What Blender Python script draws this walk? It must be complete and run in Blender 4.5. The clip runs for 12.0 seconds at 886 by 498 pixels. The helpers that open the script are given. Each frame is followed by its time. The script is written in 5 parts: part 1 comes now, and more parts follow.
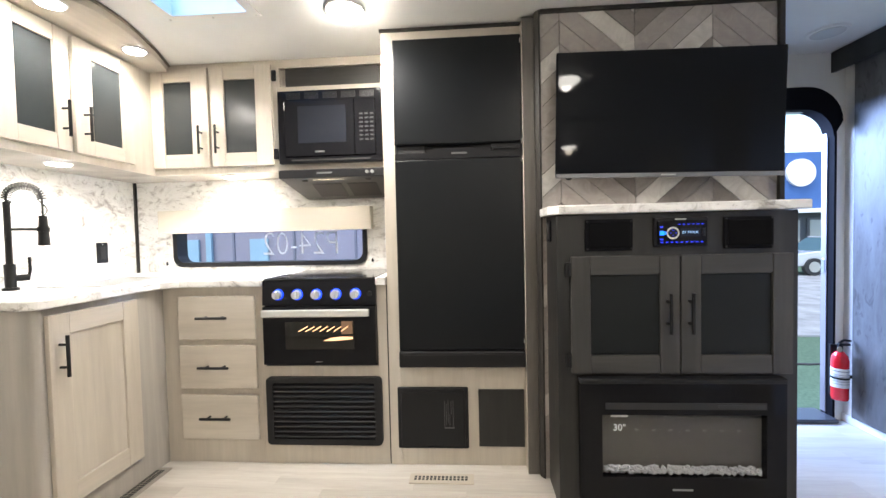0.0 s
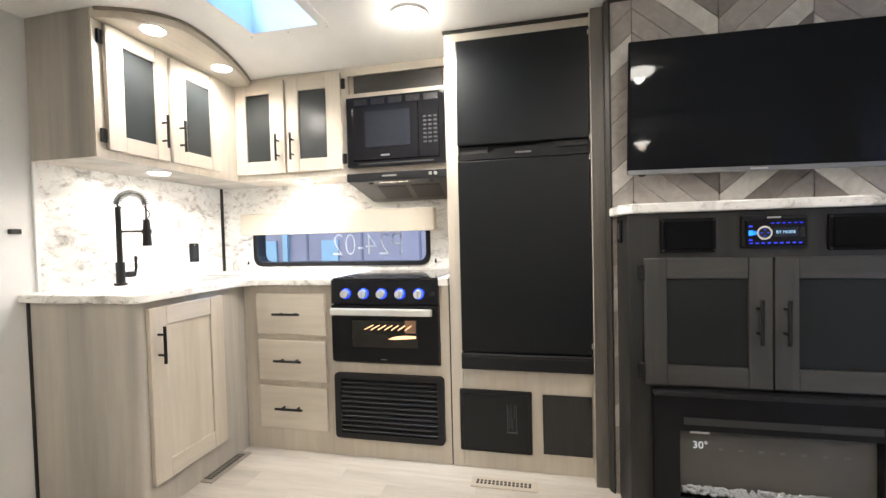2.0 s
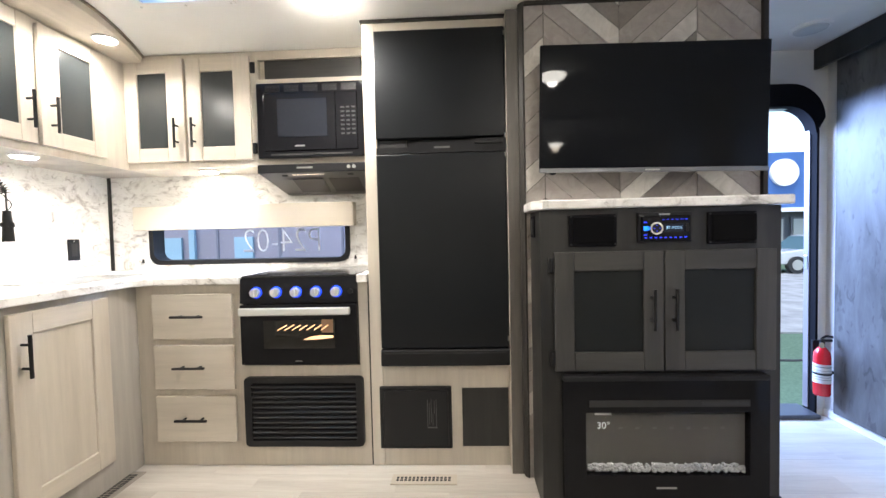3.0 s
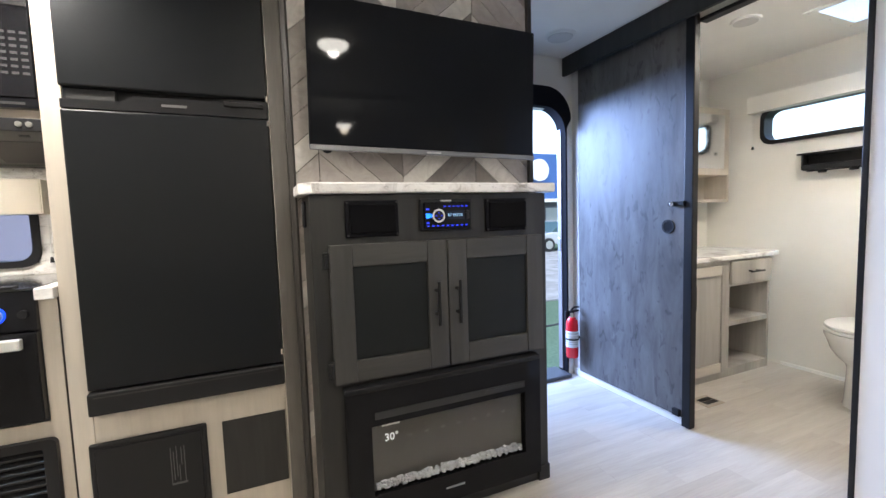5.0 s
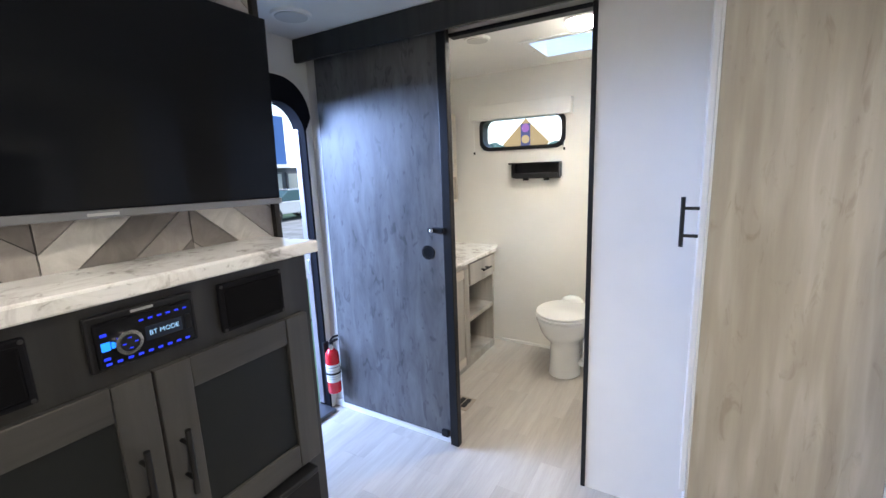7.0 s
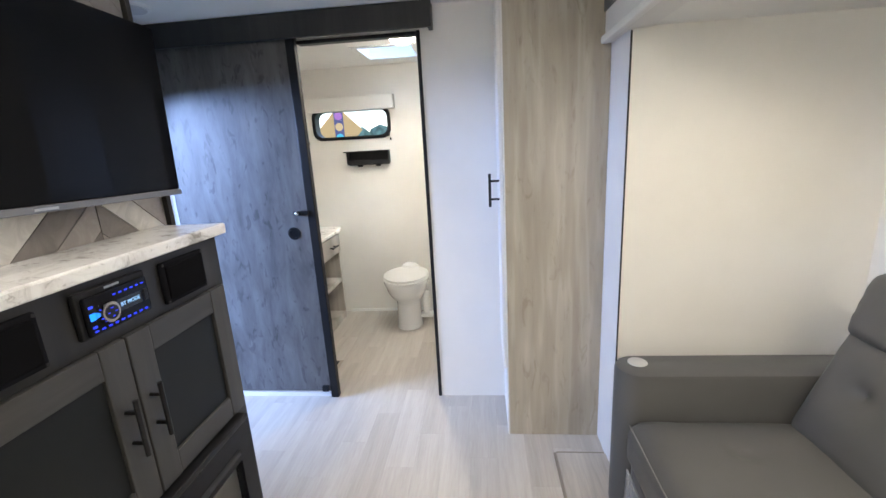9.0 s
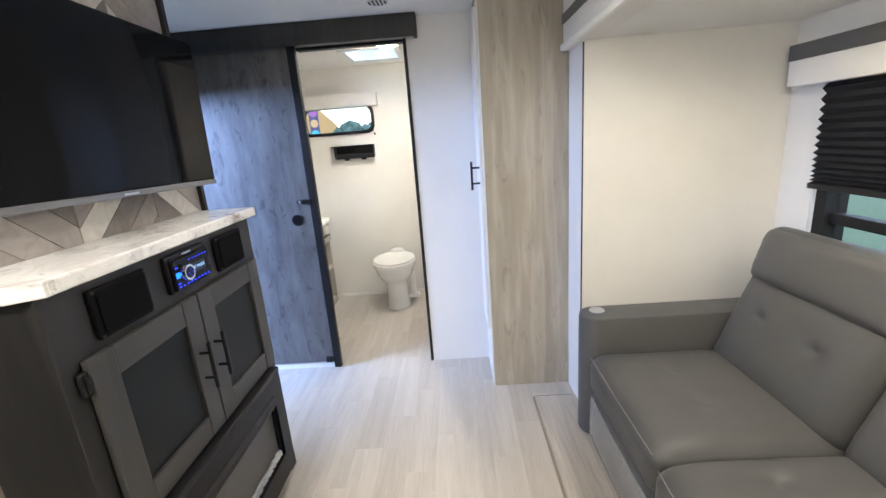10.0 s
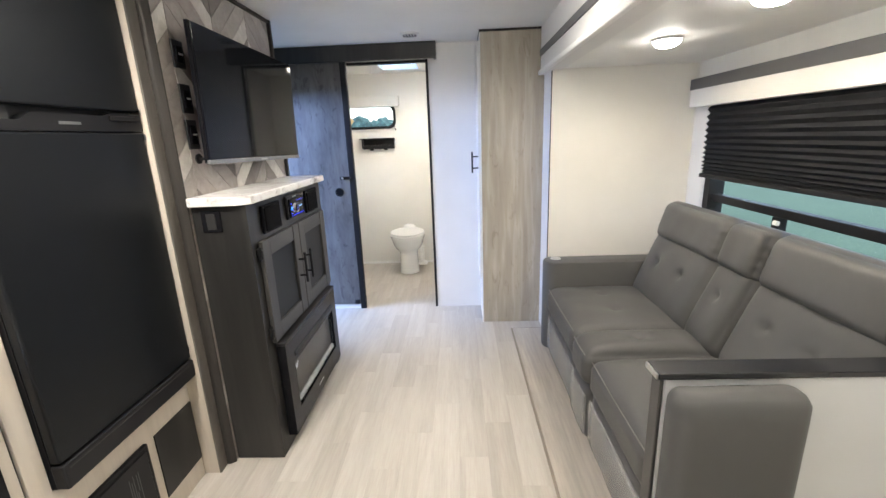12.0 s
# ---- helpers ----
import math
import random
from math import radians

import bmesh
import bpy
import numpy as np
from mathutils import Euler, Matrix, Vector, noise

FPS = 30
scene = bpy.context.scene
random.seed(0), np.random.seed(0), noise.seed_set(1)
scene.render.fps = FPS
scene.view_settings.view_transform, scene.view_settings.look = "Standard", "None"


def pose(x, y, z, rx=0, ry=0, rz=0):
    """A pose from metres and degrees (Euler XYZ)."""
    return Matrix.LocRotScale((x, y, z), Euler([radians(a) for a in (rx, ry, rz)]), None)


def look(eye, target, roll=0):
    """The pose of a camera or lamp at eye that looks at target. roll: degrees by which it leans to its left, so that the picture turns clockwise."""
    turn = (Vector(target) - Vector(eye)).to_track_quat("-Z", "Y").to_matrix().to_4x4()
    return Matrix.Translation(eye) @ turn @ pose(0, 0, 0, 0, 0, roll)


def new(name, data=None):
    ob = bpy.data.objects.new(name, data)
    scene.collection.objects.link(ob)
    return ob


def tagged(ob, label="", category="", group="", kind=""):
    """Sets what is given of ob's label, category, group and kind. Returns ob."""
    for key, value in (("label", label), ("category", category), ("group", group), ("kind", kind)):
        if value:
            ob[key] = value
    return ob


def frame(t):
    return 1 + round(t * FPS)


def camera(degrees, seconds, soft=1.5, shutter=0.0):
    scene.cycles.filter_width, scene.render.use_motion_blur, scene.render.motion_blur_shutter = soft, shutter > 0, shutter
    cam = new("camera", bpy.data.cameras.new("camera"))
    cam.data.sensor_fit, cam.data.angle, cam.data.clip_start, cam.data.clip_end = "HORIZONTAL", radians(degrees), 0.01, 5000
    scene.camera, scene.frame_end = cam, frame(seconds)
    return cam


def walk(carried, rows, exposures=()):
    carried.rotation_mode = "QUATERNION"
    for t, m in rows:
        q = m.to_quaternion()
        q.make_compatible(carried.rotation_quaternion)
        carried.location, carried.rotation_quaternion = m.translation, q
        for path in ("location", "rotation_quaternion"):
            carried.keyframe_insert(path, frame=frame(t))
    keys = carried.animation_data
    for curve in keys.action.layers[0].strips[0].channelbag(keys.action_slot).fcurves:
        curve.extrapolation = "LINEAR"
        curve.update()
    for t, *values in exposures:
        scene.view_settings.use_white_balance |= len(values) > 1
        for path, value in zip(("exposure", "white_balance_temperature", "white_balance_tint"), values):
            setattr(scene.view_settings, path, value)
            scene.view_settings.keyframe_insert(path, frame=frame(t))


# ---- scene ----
cam = camera(92.8, 12.0)
EXPOSURE = [(0, 1.82), (3.5, 1.78), (5.5, 1.72), (7.5, 1.60), (9.5, 1.74), (12, 1.86)]
PATH = [
    (0, (0.051, 0.079, 1.085), (-0.081, 2.073, 1.017), -1.3),
    (0.5, (0.039, 0.078, 1.088), (-0.221, 2.061, 1.036), -1.3),
    (1, (0.035, 0.077, 1.088), (-0.345, 2.04, 1.04), -1.3),
    (1.5, (0.04, 0.082, 1.088), (-0.378, 2.037, 1.038), -1.4),
    (2, (0.053, 0.092, 1.082), (-0.376, 2.045, 1.028), -1.4),
    (2.5, (0.061, 0.1, 1.075), (-0.243, 2.076, 1.015), -1.4),
    (3, (0.082, 0.118, 1.071), (-0.004, 2.114, 0.997), -1.3),
    (3.5, (0.101, 0.132, 1.075), (0.243, 2.125, 0.983), -1.2),
    (3.7, (0.113, 0.142, 1.067), (0.342, 2.127, 0.978), -1.4),
    (5.3, (0.281, 0.458, 1.069), (1.211, 2.219, 0.891), -1.8),
    (5.5, (0.32, 0.526, 1.068), (1.342, 2.234, 0.874), -1.8),
    (6, (0.406, 0.699, 1.088), (1.676, 2.225, 0.847), -1.9),
    (6.5, (0.421, 0.774, 1.229), (1.926, 2.057, 0.931), -2.7),
    (7, (0.447, 0.779, 1.371), (2.137, 1.782, 0.995), -2.2),
    (7.5, (0.387, 0.846, 1.411), (2.227, 1.514, 0.999), -3.2),
    (7.7, (0.344, 0.865, 1.422), (2.218, 1.415, 0.991), -3.2),
    (9.3, (-0.122, 0.828, 1.393), (1.813, 0.979, 0.911), -3.7),
    (9.5, (-0.179, 0.829, 1.393), (1.757, 0.948, 0.904), -4.1),
    (10, (-0.364, 0.892, 1.393), (1.569, 0.966, 0.885), -4.4),
    (10.5, (-0.579, 0.892, 1.395), (1.357, 0.937, 0.894), -3.8),
    (11, (-0.812, 0.849, 1.381), (1.126, 0.895, 0.889), -2.3),
    (11.5, (-0.988, 0.855, 1.38), (0.947, 0.915, 0.879), -2.0),
    (12, (-1.196, 0.895, 1.372), (0.736, 0.98, 0.86), -2.2),
]
walk(cam, [(t, look(eye, target, roll)) for t, eye, target, roll in PATH], EXPOSURE)


# ---- world, sun, lamps ----
world = bpy.data.worlds.new("world")
scene.world = world
world.use_nodes = True
wn = world.node_tree
sky = wn.nodes.new("ShaderNodeTexSky")
sky.sky_type, sky.sun_disc = "NISHITA", False
sky.sun_elevation, sky.sun_rotation = radians(65), radians(221)
wn.nodes["Background"].inputs["Strength"].default_value = 0.15
wn.links.new(sky.outputs["Color"], wn.nodes["Background"].inputs["Color"])
sun_data = bpy.data.lights.new("sun", "SUN")
sun_data.energy, sun_data.angle, sun_data.color = 1.2, radians(25), (1, 0.97, 0.93)
sun = new("sun", sun_data)
sun.matrix_world = look((-5.5, -6.3, 18), (0, 0, 0))
WARM = (1.0, 0.935, 0.86)
AMBER = (1.0, 0.86, 0.68)


def lamp(x, y, z, watts, color=WARM, radius=0.03, cone=172, blend=0.75):
    """A lamp bulb just below a fixture's lens, shining down and out."""
    d = bpy.data.lights.new("bulb", "SPOT")
    d.energy, d.color, d.shadow_soft_size = watts, color, radius
    d.spot_size, d.spot_blend = radians(cone), blend
    ob = new("bulb", d)
    ob.location = (x, y, z)
    return ob


def window_light(x, y, z, rx, rz, w, h, watts, color):
    """Sky light coming in at an opening."""
    d = bpy.data.lights.new("sky_light", "AREA")
    d.shape, d.size, d.size_y, d.energy, d.color = "RECTANGLE", w, h, watts, color
    ob = new("sky_light", d)
    ob.matrix_world = pose(x, y, z, rx, 0, rz)
    return ob


DAY = (0.36, 0.53, 1.0)
ROOF = (0.10, 0.40, 1.0)
lamp(-0.45, 1.83, 1.978, 30.0)                # kitchen ceiling
lamp(0.64, 0.81, 1.978, 9.0)                 # living ceiling
lamp(-1.50, 1.59, 1.965, 5.5, radius=0.03)    # soffit pucks
lamp(-1.51, 2.00, 1.965, 5.5, radius=0.03)
lamp(-1.76, 1.842, 1.415, 3.8, radius=0.03)    # under the cabinets
lamp(-1.288, 2.392, 1.415, 3.8, radius=0.03)
lamp(-0.69, 2.30, 1.350, 1.0, radius=0.03)    # range hood
lamp(0.81, -0.01, 1.700, 4.0, AMBER, 0.03, 178, 0.55)          # slide-out ceiling
lamp(0.205, -0.03, 1.700, 5.0, AMBER, 0.03, 178, 0.55)
# added lamp, never in view, that brightens the dinette end in neutral white
lamp(-0.90, -0.15, 1.700, 5.0, (1.0, 0.95, 0.88), 0.03, 178, 0.55)
lamp(2.62, 1.27, 1.965, 13.0, (1.0, 0.89, 0.74))          # bathroom
window_light(0.60, 4.20, 1.80, 82, 215, 3.0, 0.45, 180, DAY)       # open sky beside the entry door
window_light(1.73, 2.66, 0.80, 90, 180, 0.58, 1.2, 1.0, DAY)      # entry doorway
window_light(-1.014, 1.637, 2.17, 0, 0, 0.31, 0.31, 0.30, ROOF)     # roof windows
window_light(3.01, 1.43, 2.17, 0, 0, 0.34, 0.34, 0.22, ROOF)

# ---- materials ----


def mat(name, color=(0.8, 0.8, 0.8), rough=0.5, metal=0.0, spec=0.5, coat=0.0):
    m = bpy.data.materials.new(name)
    m.use_nodes = True
    b = m.node_tree.nodes["Principled BSDF"]
    b.inputs["Base Color"].default_value = (*color, 1)
    b.inputs["Roughness"].default_value = rough
    b.inputs["Metallic"].default_value = metal
    b.inputs["Specular IOR Level"].default_value = spec
    b.inputs["Coat Weight"].default_value = coat
    return m


def node(m, kind, **values):
    n = m.node_tree.nodes.new(kind)
    for k, v in values.items():
        n.inputs[k].default_value = v
    return n


def link(m, a, b):
    m.node_tree.links.new(a, b)


def ramp(m, source, stops, constant=False):
    r = m.node_tree.nodes.new("ShaderNodeValToRGB")
    if constant:
        r.color_ramp.interpolation = "CONSTANT"
    els = r.color_ramp.elements
    while len(els) < len(stops):
        els.new(0.5)
    for e, (p, c) in zip(els, stops):
        e.position, e.color = p, (*c, 1)
    link(m, source, r.inputs["Fac"])
    return r.outputs["Color"]


def coords(m, scale, random_shift=0.0):
    t = m.node_tree.nodes.new("ShaderNodeTexCoord")
    mp = node(m, "ShaderNodeMapping", Scale=scale)
    link(m, t.outputs["Object"], mp.inputs["Vector"])
    if random_shift:
        info = m.node_tree.nodes.new("ShaderNodeObjectInfo")
        mul = m.node_tree.nodes.new("ShaderNodeMath")
        mul.operation = "MULTIPLY"
        mul.inputs[1].default_value = random_shift
        link(m, info.outputs["Random"], mul.inputs[0])
        link(m, mul.outputs[0], mp.inputs["Location"])
    return mp.outputs["Vector"]


def noise_tex(m, vec, scale, detail=6.0, rough=0.55, distortion=0.0):
    n = node(m, "ShaderNodeTexNoise", Scale=scale, Detail=detail, Roughness=rough, Distortion=distortion)
    link(m, vec, n.inputs["Vector"])
    return n.outputs["Fac"]


def mix(m, fac, a, b, blend="MIX"):
    n = m.node_tree.nodes.new("ShaderNodeMix")
    n.data_type, n.blend_type = "RGBA", blend
    for sock, v in ((n.inputs["Factor"], fac), (n.inputs["A"], a), (n.inputs["B"], b)):
        if isinstance(v, (int, float)):
            sock.default_value = v
        elif isinstance(v, tuple):
            sock.default_value = (*v, 1)
        else:
            link(m, v, sock)
    return n.outputs["Result"]


def bump(m, height, strength=0.2, distance=0.002):
    n = node(m, "ShaderNodeBump", Strength=strength, Distance=distance)
    link(m, height, n.inputs["Height"])
    link(m, n.outputs["Normal"], m.node_tree.nodes["Principled BSDF"].inputs["Normal"])


def base(m, socket):
    link(m, socket, m.node_tree.nodes["Principled BSDF"].inputs["Base Color"])


def rough_from(m, source, lo, hi):
    r = node(m, "ShaderNodeMapRange", **{"To Min": lo, "To Max": hi})
    link(m, source, r.inputs["Value"])
    link(m, r.outputs["Result"], m.node_tree.nodes["Principled BSDF"].inputs["Roughness"])


def wood(name, dark, light, grain="z", rough=0.45, streak=1.0, strength=0.15, shift=0.0, fine=1.0, contrast=0.7):
    """Wood with streaks along one axis, broad tone changes and a fine grain."""
    m = mat(name, light, rough)
    long, wide = 0.7 * streak, 9.0 * streak
    scale = {"x": (long, wide, wide), "y": (wide, long, wide), "z": (wide, wide, long)}[grain]
    v = coords(m, scale, shift)
    broad = noise_tex(m, v, 1.0, 4, 0.5, 0.6)
    v2 = coords(m, tuple(s * 9 * fine for s in scale), shift)
    grain_fac = noise_tex(m, v2, 1.0, 5, 0.6)
    c = ramp(m, broad, [(0.3, dark), (0.68, light)])
    g = ramp(m, grain_fac, [(0.3, (0.72, 0.72, 0.72)), (0.62, (1, 1, 1))])
    base(m, mix(m, contrast, c, g, "MULTIPLY"))
    rough_from(m, grain_fac, rough - 0.08, rough + 0.12)
    bump(m, grain_fac, strength, 0.001)
    return m


def marble(name, scale):
    m = mat(name, (0.8, 0.79, 0.77), 0.22)
    v = coords(m, (1, 1, 1.6))
    n1 = noise_tex(m, v, 5.5 * scale, 9, 0.68, 1.2)
    n2 = noise_tex(m, v, 22 * scale, 6, 0.7, 0.8)
    v1 = ramp(m, n1, [(0.35, (0.42, 0.40, 0.37)), (0.43, (0.70, 0.68, 0.65)), (0.52, (0.84, 0.83, 0.80))])
    v2 = ramp(m, n2, [(0.33, (0.45, 0.43, 0.41)), (0.43, (1, 1, 1))])
    base(m, mix(m, 0.85, v1, v2, "MULTIPLY"))
    return m


def painted(name, color, rough=0.55, speck=0.05, size=60, strength=0.08):
    """Vinyl board or paint: faint mottling and a fine relief."""
    m = mat(name, color, rough)
    v = coords(m, (1, 1, 1))
    n1 = noise_tex(m, v, 2.2, 4)
    n2 = noise_tex(m, v, size, 5)
    lo = tuple(c * (1 - speck * 1.6) for c in color)
    base(m, ramp(m, n1, [(0.3, lo), (0.7, color)]))
    rough_from(m, n1, rough - 0.06, rough + 0.08)
    bump(m, n2, strength, 0.001)
    return m


def glow(name, color, strength):
    m = mat(name, color, 0.4)
    b = m.node_tree.nodes["Principled BSDF"]
    b.inputs["Emission Color"].default_value = (*color, 1)
    b.inputs["Emission Strength"].default_value = strength
    return m


ASH = wood("ash_cabinet", (0.50, 0.445, 0.37), (0.60, 0.545, 0.465), "z", 0.42, 0.55, contrast=0.4)
ASH_X = wood("ash_cabinet_cross", (0.50, 0.445, 0.37), (0.60, 0.545, 0.465), "x", 0.42, 0.55, contrast=0.4)
ASH_Y = wood("ash_cabinet_deep", (0.50, 0.445, 0.37), (0.60, 0.545, 0.465), "y", 0.42, 0.55, contrast=0.4)
GREYWOOD = wood("grey_oak_panel", (0.27, 0.25, 0.22), (0.49, 0.455, 0.405), "z", 0.45, 0.5, contrast=0.45)
OAK = wood("weathered_oak", (0.42, 0.385, 0.325), (0.60, 0.562, 0.492), "z", 0.45, 0.30, fine=1.6, contrast=0.5)
oknot = ramp(OAK, noise_tex(OAK, coords(OAK, (26, 26, 7)), 1.0, 4, 0.6, 1.2), [(0.30, (0.72, 0.69, 0.65)), (0.42, (1, 1, 1))])
ov = coords(OAK, (6.5, 6.5, 0.65))
ow = node(OAK, "ShaderNodeTexWave", Scale=1.6, Distortion=7.0, Detail=3.0, **{"Detail Scale": 0.8})
link(OAK, ov, ow.inputs["Vector"])
ofig = ramp(OAK, ow.outputs["Fac"], [(0.05, (0.80, 0.775, 0.735)), (0.40, (1, 1, 1)), (0.9, (0.90, 0.885, 0.86))])
ocol = OAK.node_tree.nodes["Principled BSDF"].inputs["Base Color"].links[0].from_socket
base(OAK, mix(OAK, 0.7, mix(OAK, 0.9, ocol, ofig, "MULTIPLY"), oknot, "MULTIPLY"))
CHARWOOD = wood("charcoal_wood", (0.0115, 0.0112, 0.0107), (0.032, 0.0308, 0.0293), "z", 0.42, 1.1, contrast=0.85)
CHAR_X = wood("charcoal_wood_cross", (0.024, 0.023, 0.021), (0.045, 0.042, 0.038), "x", 0.42, 1.1)
CHARFRAME = wood("grey_stained_frame", (0.034, 0.033, 0.031), (0.060, 0.058, 0.054), "z", 0.42, 1.1)
CHARFRAME_X = wood("grey_stained_rail", (0.034, 0.033, 0.031), (0.060, 0.058, 0.054), "x", 0.42, 1.1)
BARN = mat("barn_door_wood", (0.08, 0.08, 0.085), 0.4)
bv = coords(BARN, (14, 14, 3.5))
bn = noise_tex(BARN, bv, 1.0, 6, 0.62, 0.4)
bv2 = coords(BARN, (30, 30, 13))
bn2 = noise_tex(BARN, bv2, 1.0, 3, 0.5, 0.8)
bcol = ramp(BARN, bn, [(0.30, (0.080, 0.078, 0.077)), (0.50, (0.115, 0.113, 0.113)), (0.70, (0.150, 0.148, 0.149))])
bfleck = ramp(BARN, bn2, [(0.33, (0.26, 0.25, 0.25)), (0.41, (1, 1, 1))])
base(BARN, mix(BARN, 0.42, bcol, bfleck, "MULTIPLY"))
BARN.node_tree.nodes["Principled BSDF"].inputs["Specular IOR Level"].default_value = 0.22
rough_from(BARN, bn, 0.36, 0.52)
bump(BARN, bn2, 0.25, 0.0015)
TRIM_DARK = wood("dark_trim", (0.022, 0.020, 0.018), (0.044, 0.040, 0.036), "z", 0.45, 1.5)
TRIM_GREY = wood("grey_brown_trim", (0.085, 0.076, 0.067), (0.15, 0.136, 0.12), "z", 0.45, 1.2)
BAND = painted("grey_band", (0.095, 0.094, 0.095), 0.5)
MARBLE = marble("marble_laminate", 1.0)
SPLASH = marble("marble_splash", 1.35)
WALL = painted("wall_board", (0.76, 0.745, 0.70), 0.5)
WALL_COOL = painted("wall_board_plain", (0.74, 0.73, 0.715), 0.5)
CEIL = painted("ceiling_board", (0.80, 0.795, 0.77), 0.6)
WHITE = painted("white_plastic", (0.78, 0.78, 0.76), 0.3, 0.02)
CERAMIC = mat("white_ceramic", (0.80, 0.80, 0.78), 0.12, coat=0.5)
BLACK = painted("black_plastic", (0.013, 0.013, 0.0145), 0.42, 0.1, 300, 0.1)
BLACK_METAL = mat("black_metal", (0.007, 0.007, 0.0075), 0.42, spec=0.35)
FRIDGE = painted("fridge_black", (0.0062, 0.0074, 0.0092), 0.36, 0.08, 420, 0.25)
GLASS_BLACK = mat("black_glass", (0.009, 0.009, 0.0105), 0.06, spec=0.14)
SATIN = mat("satin_steel_bar", (0.72, 0.72, 0.70), 0.38, 0.7)
# roof panes are white acrylic; the daylight's blue is put into their colour
ACRYLIC = mat("daylight_blue_acrylic", (0.20, 0.48, 0.80), 0.25)
ACRYLIC.node_tree.nodes["Principled BSDF"].inputs["Transmission Weight"].default_value = 1.0
ACRYLIC.node_tree.nodes["Principled BSDF"].inputs["IOR"].default_value = 1.05
SCREEN = mat("tv_screen", (0.0080, 0.0086, 0.0105), 0.045, spec=0.12)
SMOKED = mat("smoked_panel", (0.032, 0.037, 0.039), 0.24)
DARK_PANEL = painted("charcoal_panel", (0.0125, 0.0142, 0.0145), 0.45, 0.1, 400, 0.1)
STEEL = mat("brushed_steel", (0.62, 0.62, 0.60), 0.28, 1.0)
CHROME = mat("chrome", (0.8, 0.8, 0.8), 0.1, 1.0)
RED = mat("red_enamel", (0.62, 0.012, 0.022), 0.25, coat=0.4)
VINYL = painted("grey_leatherette", (0.098, 0.097, 0.095), 0.44, 0.08, 420, 0.3)
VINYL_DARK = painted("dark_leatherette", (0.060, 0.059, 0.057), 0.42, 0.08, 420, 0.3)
BLIND = painted("black_pleated_fabric", (0.036, 0.0375, 0.042), 0.85, 0.1, 300, 0.3)
FRIDGE.node_tree.nodes["Principled BSDF"].inputs["Specular IOR Level"].default_value = 0.26
for shiny in (BLACK, VINYL, TRIM_DARK, DARK_PANEL):
    shiny.node_tree.nodes["Principled BSDF"].inputs["Specular IOR Level"].default_value = 0.24
RUBBER = mat("rubber", (0.02, 0.02, 0.02), 0.7)
LENS = glow("lamp_lens", (1.0, 0.95, 0.86), 22)
DOORBLACK = mat("door_frame_black", (0.008, 0.008, 0.010), 0.8, spec=0.06)
KNOB_GLOW = glow("knob_ring", (0.004, 0.060, 1.0), 0.36)
BLUE_GLOW = glow("display_blue", (0.015, 0.04, 1.0), 0.30)
WHITE_GLOW = glow("display_white", (0.36, 0.66, 1.0), 0.15)
GLASS = mat("window_glass", (1, 1, 1), 0.02)
GLASS.node_tree.nodes["Principled BSDF"].inputs["Transmission Weight"].default_value = 1.0
GLASS.node_tree.nodes["Principled BSDF"].inputs["IOR"].default_value = 1.05

PLANK = mat("vinyl_plank", (0.5, 0.45, 0.38), 0.38)
pv = coords(PLANK, (1.1, 14, 14), 40)
pn = noise_tex(PLANK, pv, 1.0, 5, 0.6, 0.5)
pv2 = coords(PLANK, (9, 120, 120), 40)
pn2 = noise_tex(PLANK, pv2, 1.0, 4, 0.6)
pinfo = PLANK.node_tree.nodes.new("ShaderNodeObjectInfo")
ptone = ramp(PLANK, pinfo.outputs["Random"], [(0.0, (0.475, 0.44, 0.388)), (0.3, (0.515, 0.483, 0.43)), (1.0, (0.565, 0.535, 0.482))])
pgrain = ramp(PLANK, pn, [(0.3, (0.80, 0.79, 0.78)), (0.65, (1, 1, 1))])
pfine = ramp(PLANK, pn2, [(0.3, (0.90, 0.86, 0.86)), (0.6, (1, 1, 1))])
base(PLANK, mix(PLANK, 0.8, mix(PLANK, 1.0, ptone, pgrain, "MULTIPLY"), pfine, "MULTIPLY"))
rough_from(PLANK, pn, 0.3, 0.48)
bump(PLANK, pn2, 0.12, 0.0008)



def chevron_plank(name, tone):
    m = mat(name, tone, 0.5)
    v = coords(m, (14, 14, 14), 30)
    n = noise_tex(m, v, 1.0, 6, 0.65, 1.5)
    v2 = coords(m, (5, 5, 5), 30)
    n2 = noise_tex(m, v2, 1.0, 3, 0.5, 0.5)
    c = mix(m, 0.75, tone, ramp(m, n, [(0.3, (0.66, 0.65, 0.64)), (0.65, (1, 1, 1))]), "MULTIPLY")
    base(m, mix(m, 0.6, c, ramp(m, n2, [(0.3, (0.75, 0.74, 0.73)), (0.65, (1, 1, 1))]), "MULTIPLY"))
    bump(m, n, 0.15, 0.001)
    return m


CHEVRON = [chevron_plank("chevron_white", (0.74, 0.71, 0.66)), chevron_plank("chevron_grey", (0.42, 0.38, 0.35)),
           chevron_plank("chevron_brown", (0.27, 0.243, 0.22)), chevron_plank("chevron_mid", (0.48, 0.44, 0.405))]

# ---- builders ----


